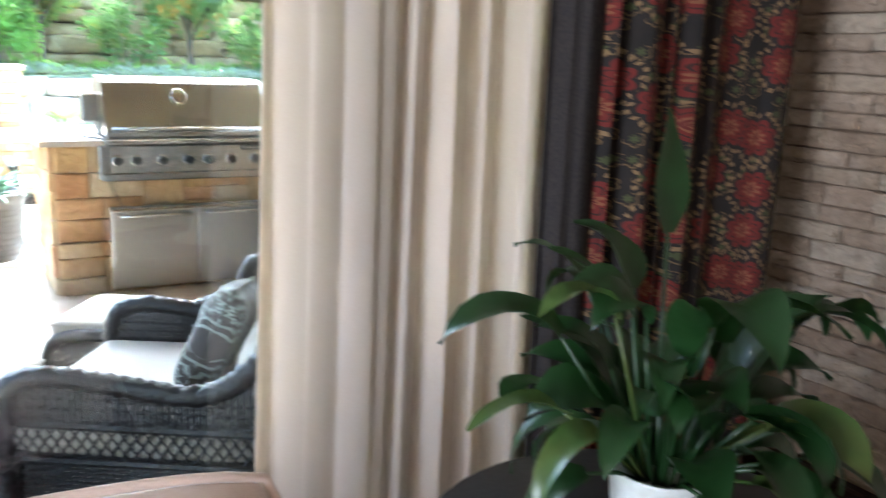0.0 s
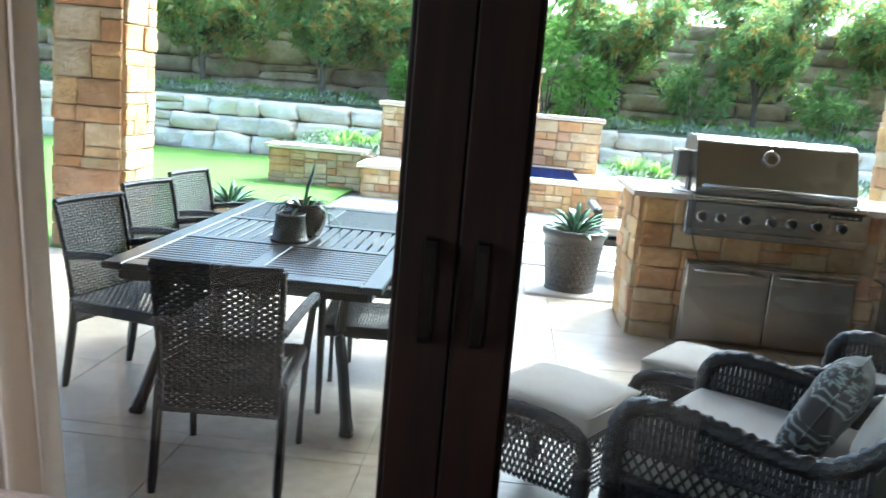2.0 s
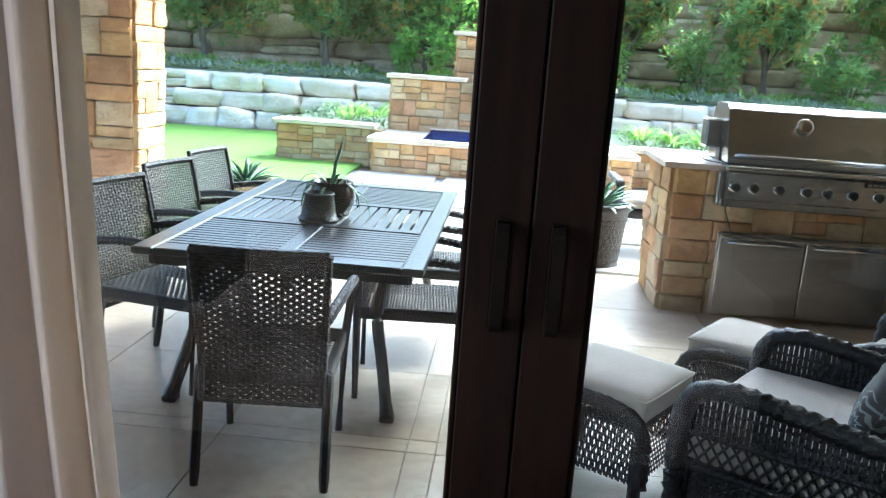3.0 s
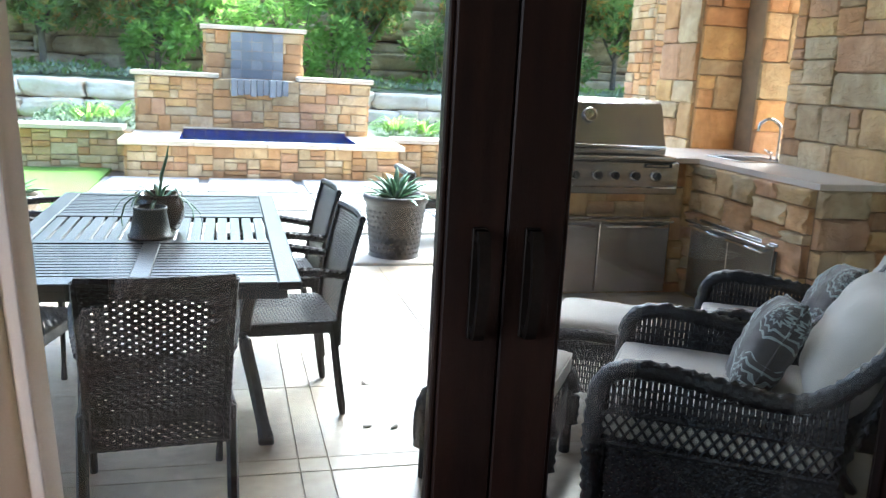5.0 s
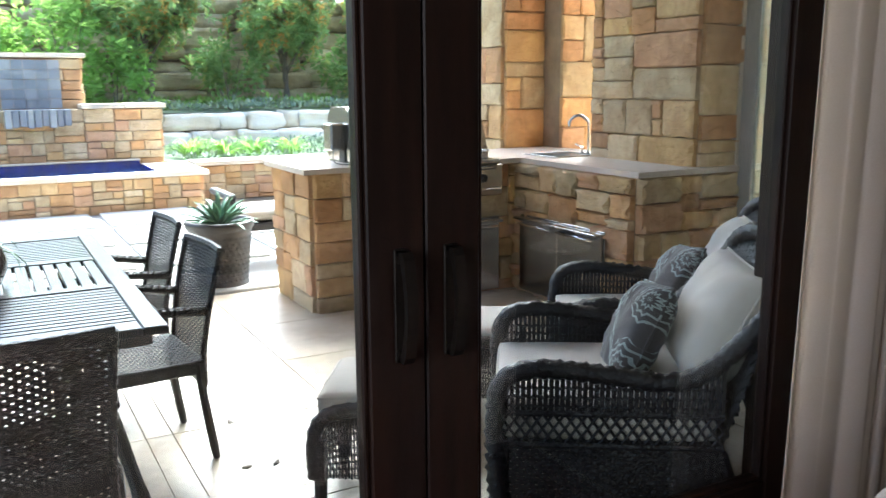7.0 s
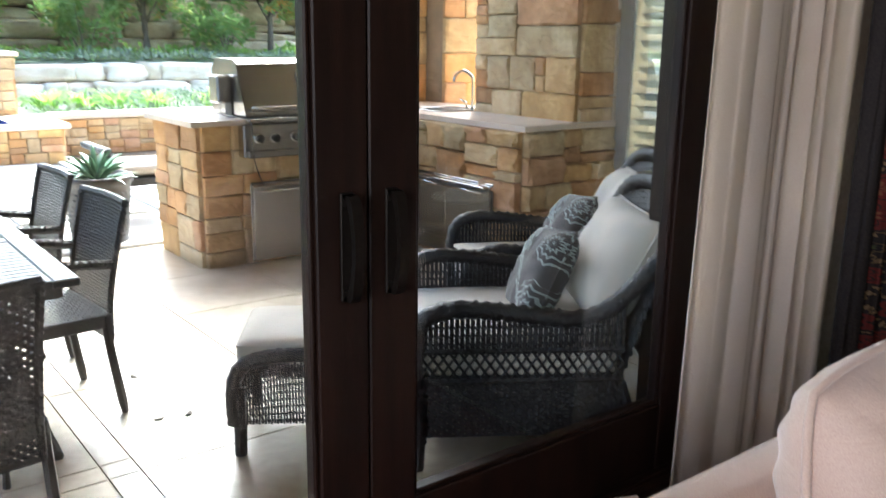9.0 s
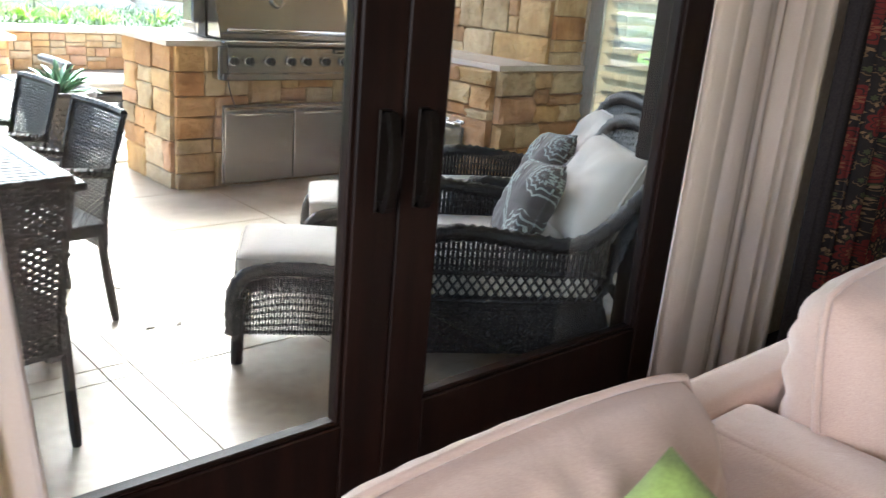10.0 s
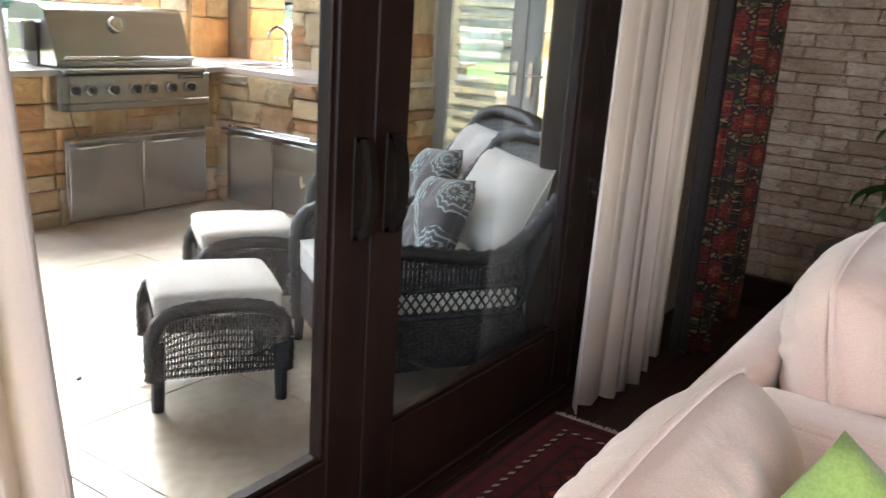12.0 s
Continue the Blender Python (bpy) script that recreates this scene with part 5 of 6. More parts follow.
def leaf_cloud(bm, centre, radii, n, size, rnd, hang=0.3):
    """Many folded leaves scattered in clumps through an uneven crown."""
    c = Vector(centre)
    clumps = []
    for i in range(max(5, n // 60)):
        d = Vector((rnd.gauss(0, 1), rnd.gauss(0, 1), rnd.gauss(0, 0.8))).normalized()
        k = rnd.uniform(0.45, 1.05)
        clumps.append((Vector((d.x * radii[0], d.y * radii[1], d.z * radii[2])) * k, rnd.uniform(0.16, 0.34) * max(radii)))
    for i in range(n):
        p0, cr = rnd.choice(clumps)
        d = Vector((rnd.gauss(0, 1), rnd.gauss(0, 1), rnd.gauss(0, 0.8))).normalized()
        p = c + p0 + d * cr * rnd.uniform(0.3, 1.0)
        out = (d + Vector((rnd.uniform(-0.5, 0.5), rnd.uniform(-0.5, 0.5), rnd.uniform(-0.2, 0.5)))).normalized()
        side = out.cross(Vector((rnd.uniform(-1, 1), rnd.uniform(-1, 1), 1))).normalized()
        up = side.cross(out)
        L, w = size * rnd.uniform(0.7, 1.3), size * 0.32
        a = bm.verts.new(p)
        b = bm.verts.new(p + out * L * 0.5 + side * w)
        t = bm.verts.new(p + out * L - up * L * 0.15)
        e = bm.verts.new(p + out * L * 0.5 - side * w)
        m = bm.verts.new(p + out * L * 0.5 - up * w * 0.35)
        bm.faces.new((a, b, m))
        bm.faces.new((b, t, m))
        bm.faces.new((t, e, m))
        bm.faces.new((e, a, m))
    return bm


def whorls(bm, tips, rnd, size):
    """A rosette of long leaves at each twig tip."""
    for tip, axis in tips:
        axis = axis.normalized()
        u = axis.cross(Vector((0.3, 0.2, 1))).normalized()
        w = u.cross(axis)
        n = rnd.randint(7, 11)
        for i in range(n):
            a = i * 2.399 + rnd.uniform(-0.3, 0.3)
            rise = rnd.uniform(-0.15, 0.95)
            out = (u * math.cos(a) + w * math.sin(a) + axis * rise).normalized()
            side = out.cross(axis).normalized()
            up = side.cross(out)
            if up.dot(axis) < 0:
                up = -up
            L = size * rnd.uniform(0.75, 1.25)
            k = L * 0.17
            p = tip + out * 0.012
            va, vt = bm.verts.new(p), bm.verts.new(p + out * L - up * L * rnd.uniform(0.1, 0.35))
            vb, ve = bm.verts.new(p + out * L * 0.55 + side * k + up * 0.008), bm.verts.new(p + out * L * 0.55 - side * k + up * 0.008)
            vm = bm.verts.new(p + out * L * 0.55 - up * 0.012)
            bm.faces.new((va, vb, vm))
            bm.faces.new((vb, vt, vm))
            bm.faces.new((vt, ve, vm))
            bm.faces.new((ve, va, vm))
    return bm


def tree(x, y, z, h, r, seed, twigs):
    rnd = random.Random(seed)
    root = tagged(empty("tree", pose(x, y, z)), "magnolia tree with olive and rust-tinged leaves on the terrace", "tree", "terrace trees")
    bm = bmesh.new()
    top = Vector((rnd.uniform(-0.2, 0.2), 0, h * 0.72))
    add_tube(bm, spline([(0, 0, -0.05), (rnd.uniform(-0.06, 0.06), 0, h * 0.25), top], 5), [0.085 - 0.006 * i for i in range(11)], 8)
    limbs = []
    for i in range(13):
        a = i * 2.4 + rnd.uniform(-0.4, 0.4)
        s = Vector((top.x * 0.4, 0, h * rnd.uniform(0.16, 0.6)))
        e = Vector((math.cos(a) * r * rnd.uniform(0.55, 0.95), math.sin(a) * r * rnd.uniform(0.55, 0.95), h * rnd.uniform(0.42, 0.98)))
        mid = (s + e) / 2 + Vector((0, 0, -0.08 + rnd.uniform(0, 0.2)))
        pts = spline([s, mid, e], 4)
        limbs.append(pts)
        add_tube(bm, pts, [0.034 - 0.0033 * j for j in range(9)], 6)
    tips, young = [], []
    centre = Vector((0, 0, h * 0.5))
    for i in range(twigs):
        pts = rnd.choice(limbs)
        p = pts[rnd.randint(3, 8)]
        d = Vector((rnd.gauss(0, 1), rnd.gauss(0, 1), rnd.gauss(0.25, 0.8))).normalized()
        q = p + d * rnd.uniform(0.12, 0.5)
        axis = (q - centre).normalized() + d * 0.5 + Vector((0, 0, 0.35))
        if i % 4 == 0:
            add_tube(bm, [p, (p + q) / 2 + Vector((0, 0, 0.03)), q], [0.010, 0.008, 0.005], 4)
        tips.append((q, axis))
        if rnd.random() < 0.42:
            young.append((q + axis.normalized() * 0.03, axis))
    part("trunk", bm, M_BARK, root, smooth=True)
    part("crown", whorls(bmesh.new(), tips, rnd, 0.17), M_TREE, root, "leathery leaves in whorls")
    part("young_leaves", whorls(bmesh.new(), young, rnd, 0.10), M_YOUNG, root, "rust-orange new leaves at the twig tips")
    return root


TZ0 = 0.93
for i, (x, y, h, r) in enumerate(((-6.4, 15.6, 3.2, 1.3), (-3.9, 15.7, 3.0, 1.25), (-1.9, 16.0, 3.3, 1.35), (2.1, 15.6, 3.1, 1.4), (4.9, 15.7, 3.3, 1.4), (7.6, 15.8, 3.3, 1.4), (-9.2, 15.8, 3.4, 1.5))):
    tree(x, y, TZ0, h, r, 200 + i, 850)


def shrub(x, y, z, r, h, n, seed, label, mat=None, size=0.13):
    rnd = random.Random(seed)
    root = tagged(empty("shrub", pose(x, y, z)), label, "shrub")
    bm = bmesh.new()
    for i in range(6):
        a = rnd.uniform(0, 6.28)
        add_tube(bm, [(0, 0, -0.03), (math.cos(a) * r * 0.3, math.sin(a) * r * 0.3, h * 0.4), (math.cos(a) * r * 0.6, math.sin(a) * r * 0.6, h * 0.7)], [0.018, 0.012, 0.005], 5)
    part("stems", bm, M_BARK, root)
    part("foliage", leaf_cloud(bmesh.new(), (0, 0, h * 0.55), (r, r * 0.8, h * 0.42), n, size, rnd), mat or M_BUSH, root)
    return root


for i, (x, y, r, h, n) in enumerate(((-0.9, 15.0, 1.0, 2.2, 1800), (0.7, 15.2, 1.1, 2.3, 1800), (-1.9, 14.9, 0.55, 1.1, 700), (1.4, 14.9, 0.6, 1.2, 700), (3.6, 15.4, 0.9, 1.5, 1200), (6.4, 15.3, 0.9, 1.5, 1200))):
    shrub(x, y, TZ0, r, h, n, 300 + i, "bright green leafy shrub behind the fountain wall" if i < 4 else "dark green shrub on the terrace", M_BUSH if i < 4 else M_TREE)
for i in range(9):
    shrub(-11 + i * 2.9, 19.4, 3.15, 1.4, 2.0, 900, 330 + i, "leafy shrub on the upper hillside", M_BUSH if i % 3 == 1 else M_TREE, 0.2)


def fern(x, y, z, h, n, seed):
    rnd = random.Random(seed)
    root = tagged(empty("fern", pose(x, y, z)), "bright green strappy fern in the raised bed", "fern", "bed ferns")
    bm = bmesh.new()
    for i in range(n):
        a = rnd.uniform(0, 6.28)
        el = rnd.uniform(0.7, 1.45)
        o = Vector((math.cos(a), math.sin(a), 0))
        s = Vector((-o.y, o.x, 0))
        prev = None
        L = h * rnd.uniform(0.7, 1.15)
        b0 = o * rnd.uniform(0, 0.12)
        for k in range(5):
            t = k / 4
            e = el - 0.8 * t * t
            p = b0 + o * L * t * math.cos(e) + Vector((0, 0, L * t * math.sin(e)))
            w = 0.03 * (1 - 0.9 * t)
            row = (bm.verts.new(p - s * w), bm.verts.new(p + s * w))
            if prev:
                bm.faces.new((prev[0], prev[1], row[1], row[0]))
            prev = row
    part("fronds", bm, M_BUSH, root)
    return root


for i, (x, y, z) in enumerate(((-2.55, 11.4, 0.38), (-2.2, 11.6, 0.38), (2.4, 11.3, 0.33), (2.9, 11.5, 0.33), (3.4, 11.2, 0.33), (4.4, 11.5, 0.33), (2.0, 11.7, 0.33))):
    fern(x, y, z, 0.5, 60, 400 + i)

def groundcover(name, label, x0, x1, y0, y1, z0, z1, n, height, mat, seed):
    """Low mixed leaves over a bed that climbs from z0 at the front to z1 at the back."""
    rnd = random.Random(seed)
    verts, faces = [], []
    for i in range(n):
        x, t = rnd.uniform(x0, x1), rnd.random()
        clump = 0.55 + 0.45 * noise.noise(Vector((x * 1.3, t * 4, seed)))
        base = Vector((x, y0 + (y1 - y0) * t, z0 + (z1 - z0) * t))
        a, el = rnd.uniform(0, 6.283), rnd.uniform(0.2, 1.3)
        L = height * rnd.uniform(0.5, 1.2) * clump
        p = base + Vector((0, 0, rnd.random() * height * clump * 1.3))
        o = Vector((math.cos(a) * math.cos(el), math.sin(a) * math.cos(el), math.sin(el)))
        sd = Vector((-math.sin(a), math.cos(a), 0)) * L * 0.22
        k = len(verts)
        verts += [p, p + o * L * 0.55 + sd, p + o * L, p + o * L * 0.55 - sd]
        faces.append((k, k + 1, k + 2, k + 3))
    me = bpy.data.meshes.new(name)
    me.from_pydata(verts, [], faces)
    me.materials.append(mat)
    return tagged(new(name, me), label, "groundcover", kind="stuff")


groundcover("groundcover", "silvery grey-green plants trailing along the boulder wall", -14, 15, 14.3, 15.2, 0.95, 0.98, 12000, 0.16, M_COVER, 5)
groundcover("groundcover", "green plants below the weathered retaining wall", -14, 15, 14.9, 16.8, 0.93, 0.98, 12000, 0.22, M_BUSH, 6)
groundcover("groundcover", "silvery plants in the raised bed beside the fountain", 1.7, 8.5, 10.2, 13.6, 0.33, 0.36, 6000, 0.14, M_COVER, 7)
groundcover("groundcover", "silvery plants in the raised bed by the lawn", -3.2, -1.85, 10.2, 13.6, 0.38, 0.40, 2500, 0.14, M_COVER, 8)

# tiles of the patio floor
TS = 0.72
xs = [-0.38 - 0.72 * k for k in range(7)][::-1] + [-0.27 + 0.72 * k for k in range(6)]
ys = [1.06 - 0.72, 1.06, 1.17] + [1.17 + 0.72 * k for k in range(1, 5)]
ys = [0.205] + ys + [PY]
tile_me = {}
rnd = random.Random(77)
for xa, xb in zip(xs, xs[1:]):
    for ya, yb in zip(ys, ys[1:]):
        if yb - ya < 0.03 or xa > 3.3:
            continue
        xb2 = min(xb, 3.4)
        key = (round(xb2 - xa, 3), round(yb - ya, 3))
        if key not in tile_me:
            me = bpy.data.meshes.new("tile")
            bm = box(0.0016, key[0] - 0.0016, 0.0016, key[1] - 0.0016, -0.008, 0.0, bevel=0.002)
            bm.to_mesh(me)
            bm.free()
            me.materials.append(M_TILE)
            tile_me[key] = me
        ob = new("tile", tile_me[key])
        ob.parent = patio_floor
        ob.matrix_world = Matrix.Translation((xa, ya, PZ + rnd.uniform(-0.0006, 0.0006)))
# door mat by the grey garden door
mat_ob = tagged(link_mesh("door_mat", box(2.45, 3.0, 0.95, 1.75, PZ - 0.002, PZ + 0.012, bevel=0.004), M_DARKCLOTH), "dark ribbed door mat before the grey garden door", "door mat")
bm = bmesh.new()
for i in range(14):
    add_box(bm, 2.48 + i * 0.036, 2.498 + i * 0.036, 0.98, 1.72, PZ + 0.011, PZ + 0.016)
part("rib", bm, M_DARKCLOTH, mat_ob)
# a few fallen leaves
for i, (x, y) in enumerate(((-0.08, 1.42), (0.03, 1.40), (-0.02, 1.9), (-0.62, 0.36))):
    bm = bmesh.new()
    vs = [bm.verts.new((0.022 * math.cos(t) * (1 + 0.3 * math.sin(3 * t)), 0.012 * math.sin(t), 0.003 + 0.004 * math.cos(2 * t))) for t in [j * 0.7854 for j in range(8)]]
    f = bm.faces.new(vs)
    r = bmesh.ops.extrude_face_region(bm, geom=[f])
    bmesh.ops.translate(bm, vec=(0, 0, 0.002), verts=[v for v in r["geom"] if isinstance(v, bmesh.types.BMVert)])
    o = tagged(link_mesh("fallen_leaf", bm, M_BARK), "dry brown fallen leaf on the patio tiles", "leaf", "fallen leaves")
    o.matrix_world = pose(x, y, PZ - 0.001, 0, 0, 50 * i)

# ---- things: the room ----


def curtain(name, label, x0, x1, y, z0, z1, folds, depth, mat, seed, flare=0.0, top_squeeze=1.0, n_per=10):
    """A hanging cloth with deep soft folds, hem at z0."""
    rnd = random.Random(seed)
    ph = [rnd.uniform(0.3, 2.0) for _ in range(folds + 2)]
    amp = [rnd.uniform(0.15, 1.3) for _ in range(folds + 4)]
    run = np.cumsum(ph)
    run = (run - run[0]) / (run[-1] - run[0])
    bm = bmesh.new()
    nx, nz = folds * n_per, 14
    rows = []
    for k in range(nz + 1):
        v = k / nz
        z = z0 + (z1 - z0) * v
        row = []
        for i in range(nx + 1):
            u = i / nx
            c = np.interp(u, run, np.arange(len(run)))
            w = 1.0 - (1 - top_squeeze) * v
            x = x0 + (x1 - x0) * (0.5 + (u - 0.5) * w) - flare * (1 - v) ** 2 * ((1 - u) if flare > 0 else u)
            sn = math.sin(2 * math.pi * c + 0.35 * math.sin(2.1 * v + c))
            pleat = sn
            yy = y + depth * (0.55 + 0.55 * (1 - v)) * pleat * np.interp(c, np.arange(len(amp)), amp) + 0.16 * depth * math.sin(11.3 * c + 1.2 * v) + 0.45 * depth * math.sin(2.7 * c + 1.1 * v)
            x += 0.010 * math.sin(4 * math.pi * c + 1.5 * v) + 0.008 * (1 - v) * math.sin(5 * c)
            zz = z + (0.022 * math.sin(7 * u + seed) + 0.01 * pleat if k == 0 else 0)
            row.append(bm.verts.new((x, yy, zz)))
        rows.append(row)
    for a, b in zip(rows, rows[1:]):
        for i in range(nx):
            bm.faces.new((a[i], a[i + 1], b[i + 1], b[i]))
    ob = link_mesh(name, bm, mat, smooth=True)
    mod = ob.modifiers.new("thickness", "SOLIDIFY")
    mod.thickness = 0.003
    return tagged(ob, label, "curtain")


def suzani_material():
    """Dark cloth embroidered with red blossoms and tan vines."""
    m = material("embroidered dark cloth", (0.018, 0.013, 0.012), 0.9, 0, (0.012, 0.009, 0.009), 10, 300, 0.2)
    nt = m.node_tree
    b = nt.nodes["Principled BSDF"]
    src = b.inputs["Base Color"].links[0].from_socket
    geo = nt.nodes.new("ShaderNodeNewGeometry")
    mp = nt.nodes.new("ShaderNodeMapping")
    mp.inputs["Scale"].default_value = (1, 0.35, 1)
    nt.links.new(geo.outputs["Position"], mp.inputs["Vector"])

    sep = nt.nodes.new("ShaderNodeSeparateXYZ")
    nt.links.new(mp.outputs["Vector"], sep.inputs["Vector"])
    flat = nt.nodes.new("ShaderNodeCombineXYZ")
    nt.links.new(sep.outputs["X"], flat.inputs["X"])
    nt.links.new(sep.outputs["Z"], flat.inputs["Y"])

    def mth(op, *a):
        n = nt.nodes.new("ShaderNodeMath")
        n.operation = op
        for i, v in enumerate(a):
            if isinstance(v, (int, float)):
                n.inputs[i].default_value = v
            else:
                nt.links.new(v, n.inputs[i])
        return n.outputs["Value"]

    def blossoms(scale, petals, seed):
        """Distance from the nearest blossom's heart, drawn out into petals, and the angle about it."""
        v = nt.nodes.new("ShaderNodeTexVoronoi")
        v.voronoi_dimensions = "2D"
        v.inputs["Scale"].default_value, v.inputs["Randomness"].default_value = scale, 0.65
        add = nt.nodes.new("ShaderNodeVectorMath")
        add.inputs[1].default_value = (seed, seed * 0.7, 0)
        nt.links.new(flat.outputs["Vector"], add.inputs[0])
        nt.links.new(add.outputs["Vector"], v.inputs["Vector"])
        sub = nt.nodes.new("ShaderNodeVectorMath")
        sub.operation = "SUBTRACT"
        nt.links.new(add.outputs["Vector"], sub.inputs[0])
        nt.links.new(v.outputs["Position"], sub.inputs[1])
        q = nt.nodes.new("ShaderNodeSeparateXYZ")
        nt.links.new(sub.outputs["Vector"], q.inputs["Vector"])
        ang = mth("ARCTAN2", q.outputs["Y"], q.outputs["X"])
        wob = mth("MULTIPLY", mth("ABSOLUTE", mth("SINE", mth("MULTIPLY", ang, petals / 2))), 0.10)
        return mth("SUBTRACT", v.outputs["Distance"], wob), ang

    def band(d, low, high):
        return mth("MULTIPLY", mth("GREATER_THAN", d, low), mth("LESS_THAN", d, high))

    def lay(fac, col, below):
        x = nt.nodes.new("ShaderNodeMix")
        x.data_type = "RGBA"
        nt.links.new(fac, x.inputs["Factor"])
        nt.links.new(below, x.inputs["A"])
        x.inputs["B"].default_value = (*col, 1)
        return x.outputs["Result"]
    small, sa = blossoms(17.0, 6, 3.3)
    big, ba = blossoms(6.2, 8, 1.7)
    # scrolls: curling rings with a spiral gap
    scroll = mth("MULTIPLY", band(small, 0.24, 0.31), mth("GREATER_THAN", mth("SINE", mth("ADD", sa, mth("MULTIPLY", small, 9.0))), -0.35))
    c = lay(scroll, (0.13, 0.08, 0.035), src)
    c = lay(band(small, -1.0, 0.10), (0.055, 0.06, 0.022), c)
    ray = mth("MULTIPLY", band(big, 0.33, 0.41), mth("GREATER_THAN", mth("SINE", mth("MULTIPLY", ba, 22.0)), 0.0))
    c = lay(ray, (0.20, 0.125, 0.06), c)
    c = lay(band(big, -1.0, 0.25), (0.125, 0.013, 0.010), c)
    c = lay(band(big, 0.25, 0.28), (0.02, 0.014, 0.012), c)
    c = lay(band(big, 0.14, 0.17), (0.03, 0.012, 0.01), c)
    c = lay(band(big, -1.0, 0.06), (0.19, 0.075, 0.035), c)
    c = lay(band(big, -1.0, 0.0), (0.10, 0.015, 0.012), c)
    nt.links.new(c, b.inputs["Base Color"])
    return m


M_SUZANI = suzani_material()
curtain("curtain", "cream silk curtain hanging in deep folds beside the glass doors", 1.02, 1.75, -0.20, FZ + 0.02, 2.75, 5, 0.030, M_CURTAIN, 1, flare=0.06, n_per=14)
curtain("curtain", "cream silk curtain gathered at the far side of the doors", -1.75, -1.05, -0.125, FZ + 0.02, 2.75, 6, 0.042, M_CURTAIN, 2, flare=-0.15, n_per=14)
border = curtain("border", "dark woven border strip", 1.73, 1.89, -0.27, FZ + 0.03, 2.75, 1, 0.02, M_DARKCLOTH, 3)
cloth = curtain("embroidered_curtain", "dark curtain embroidered with red blossoms and tan vines", 1.87, 2.60, -0.29, FZ + 0.03, 2.75, 5, 0.05, M_SUZANI, 4)
border.parent = cloth
del border["category"]
rod = tagged(empty("curtain_rod", pose(0, -0.2, 2.76)), "dark metal curtain rod above the doors", "curtain rod")
part("rod", add_tube(bmesh.new(), [(-2.0, 0, 0), (2.7, 0, 0)], 0.016, 10), M_BRONZE, rod)
for x in (-1.95, 0, 2.65):
    part("bracket", box(x - 0.015, x + 0.015, 0.0, 0.2, -0.015, 0.015, bevel=0.003), M_BRONZE, rod)
tagged(link_mesh("baseboard", box(RX1 - 0.10, RX1 - 0.045, -2.6, -0.005, FZ, FZ + 0.16, bevel=0.008), M_DARKWOOD), "dark wooden baseboard along the stone wall", "baseboard", kind="structure")
tagged(link_mesh("corner_trim", box(RX1 - 0.07, RX1 - 0.005, -0.06, -0.003, FZ + 0.17, RZ), M_PLASTER), "cream painted corner strip", "trim", kind="structure")


def puffy(name, parent, w, d, h, m, mat, rim=0.007, n=30, wrinkle=0.006, label="", seed=0):
    """A plump cushion with piped seam and drawn wrinkles near it."""
    bm = cushion(bmesh.new(), w, d, h, None, 0.0, n, -0.07, 3, 0.5, 0.045)
    for v in bm.verts:
        u, t = v.co.x / (w / 2), v.co.y / (d / 2)
        e = max(abs(u), abs(t))
        a = math.atan2(t, u)
        v.co.z += wrinkle * (1 if v.co.z > 0 else -1) * math.sin(a * 23 + 3 * math.sin(3 * a) + seed) * max(0, e - 0.35) * (1 - e) * 7
    ob = link_mesh(name, bm, mat, smooth=True)
    sub = ob.modifiers.new("soft", "SUBSURF")
    sub.levels = sub.render_levels = 1
    ob.parent = parent
    if label:
        ob["label"] = label
    ob.matrix_basis = m
    p = part("piping", cushion_rim(bmesh.new(), w * 1.005, d * 1.005, rim, None, -0.07, 14, 0.045), mat, ob, smooth=True)
    return ob


def club_chair(x, y, label, cw, ch, cm, seed, H, AH, bt):
    """An upholstered armchair, its back to the doors; x, y: outer corner at the back, on its west side."""
    root = tagged(empty("club_chair", pose(x, y, FZ)), label, "armchair", "upholstered armchairs")
    W, D = 0.98, 0.70
    def soft_box(*a):
        bm = box(*a, bevel=0.03, segs=3)
        return bm
    part("back", soft_box(0, W, -bt, 0, 0.10, H), M_SOFA, root, smooth=True)
    part("arm", soft_box(0, 0.16, -D, -bt + 0.005, 0.10, AH), M_SOFA, root, smooth=True)
    part("arm", soft_box(W - 0.16, W, -D, -bt + 0.005, 0.10, AH), M_SOFA, root, smooth=True)
    bm = add_tube(bmesh.new(), [(0.012, -D, AH - 0.012), (0.012, -bt, AH - 0.012), (0.012, -0.012, H - 0.012), (W - 0.012, -0.012, H - 0.012), (W - 0.012, -bt, AH - 0.012), (W - 0.012, -D, AH - 0.012)], 0.007, 6)
    part("piping", bm, M_SOFA, root, "self-covered piping", True)
    part("base", soft_box(0.162, W - 0.162, -D + 0.02, -bt, 0.10, 0.30), M_SOFA, root, smooth=True)
    puffy("seat_cushion", root, W - 0.34, 0.48, 0.17, pose(W / 2, -0.45, 0.385), M_SOFA, seed=seed)
    puffy("back_cushion", root, cw, ch, 0.30, cm, M_SOFA, seed=seed + 1, wrinkle=0.013)
    for sx in (0.06, W - 0.06):
        for sy in (-0.06, -D + 0.06):
            part("foot", box(sx - 0.03, sx + 0.03, sy - 0.03, sy + 0.03, 0, 0.1, bevel=0.006), M_DARKWOOD, root)
    return root


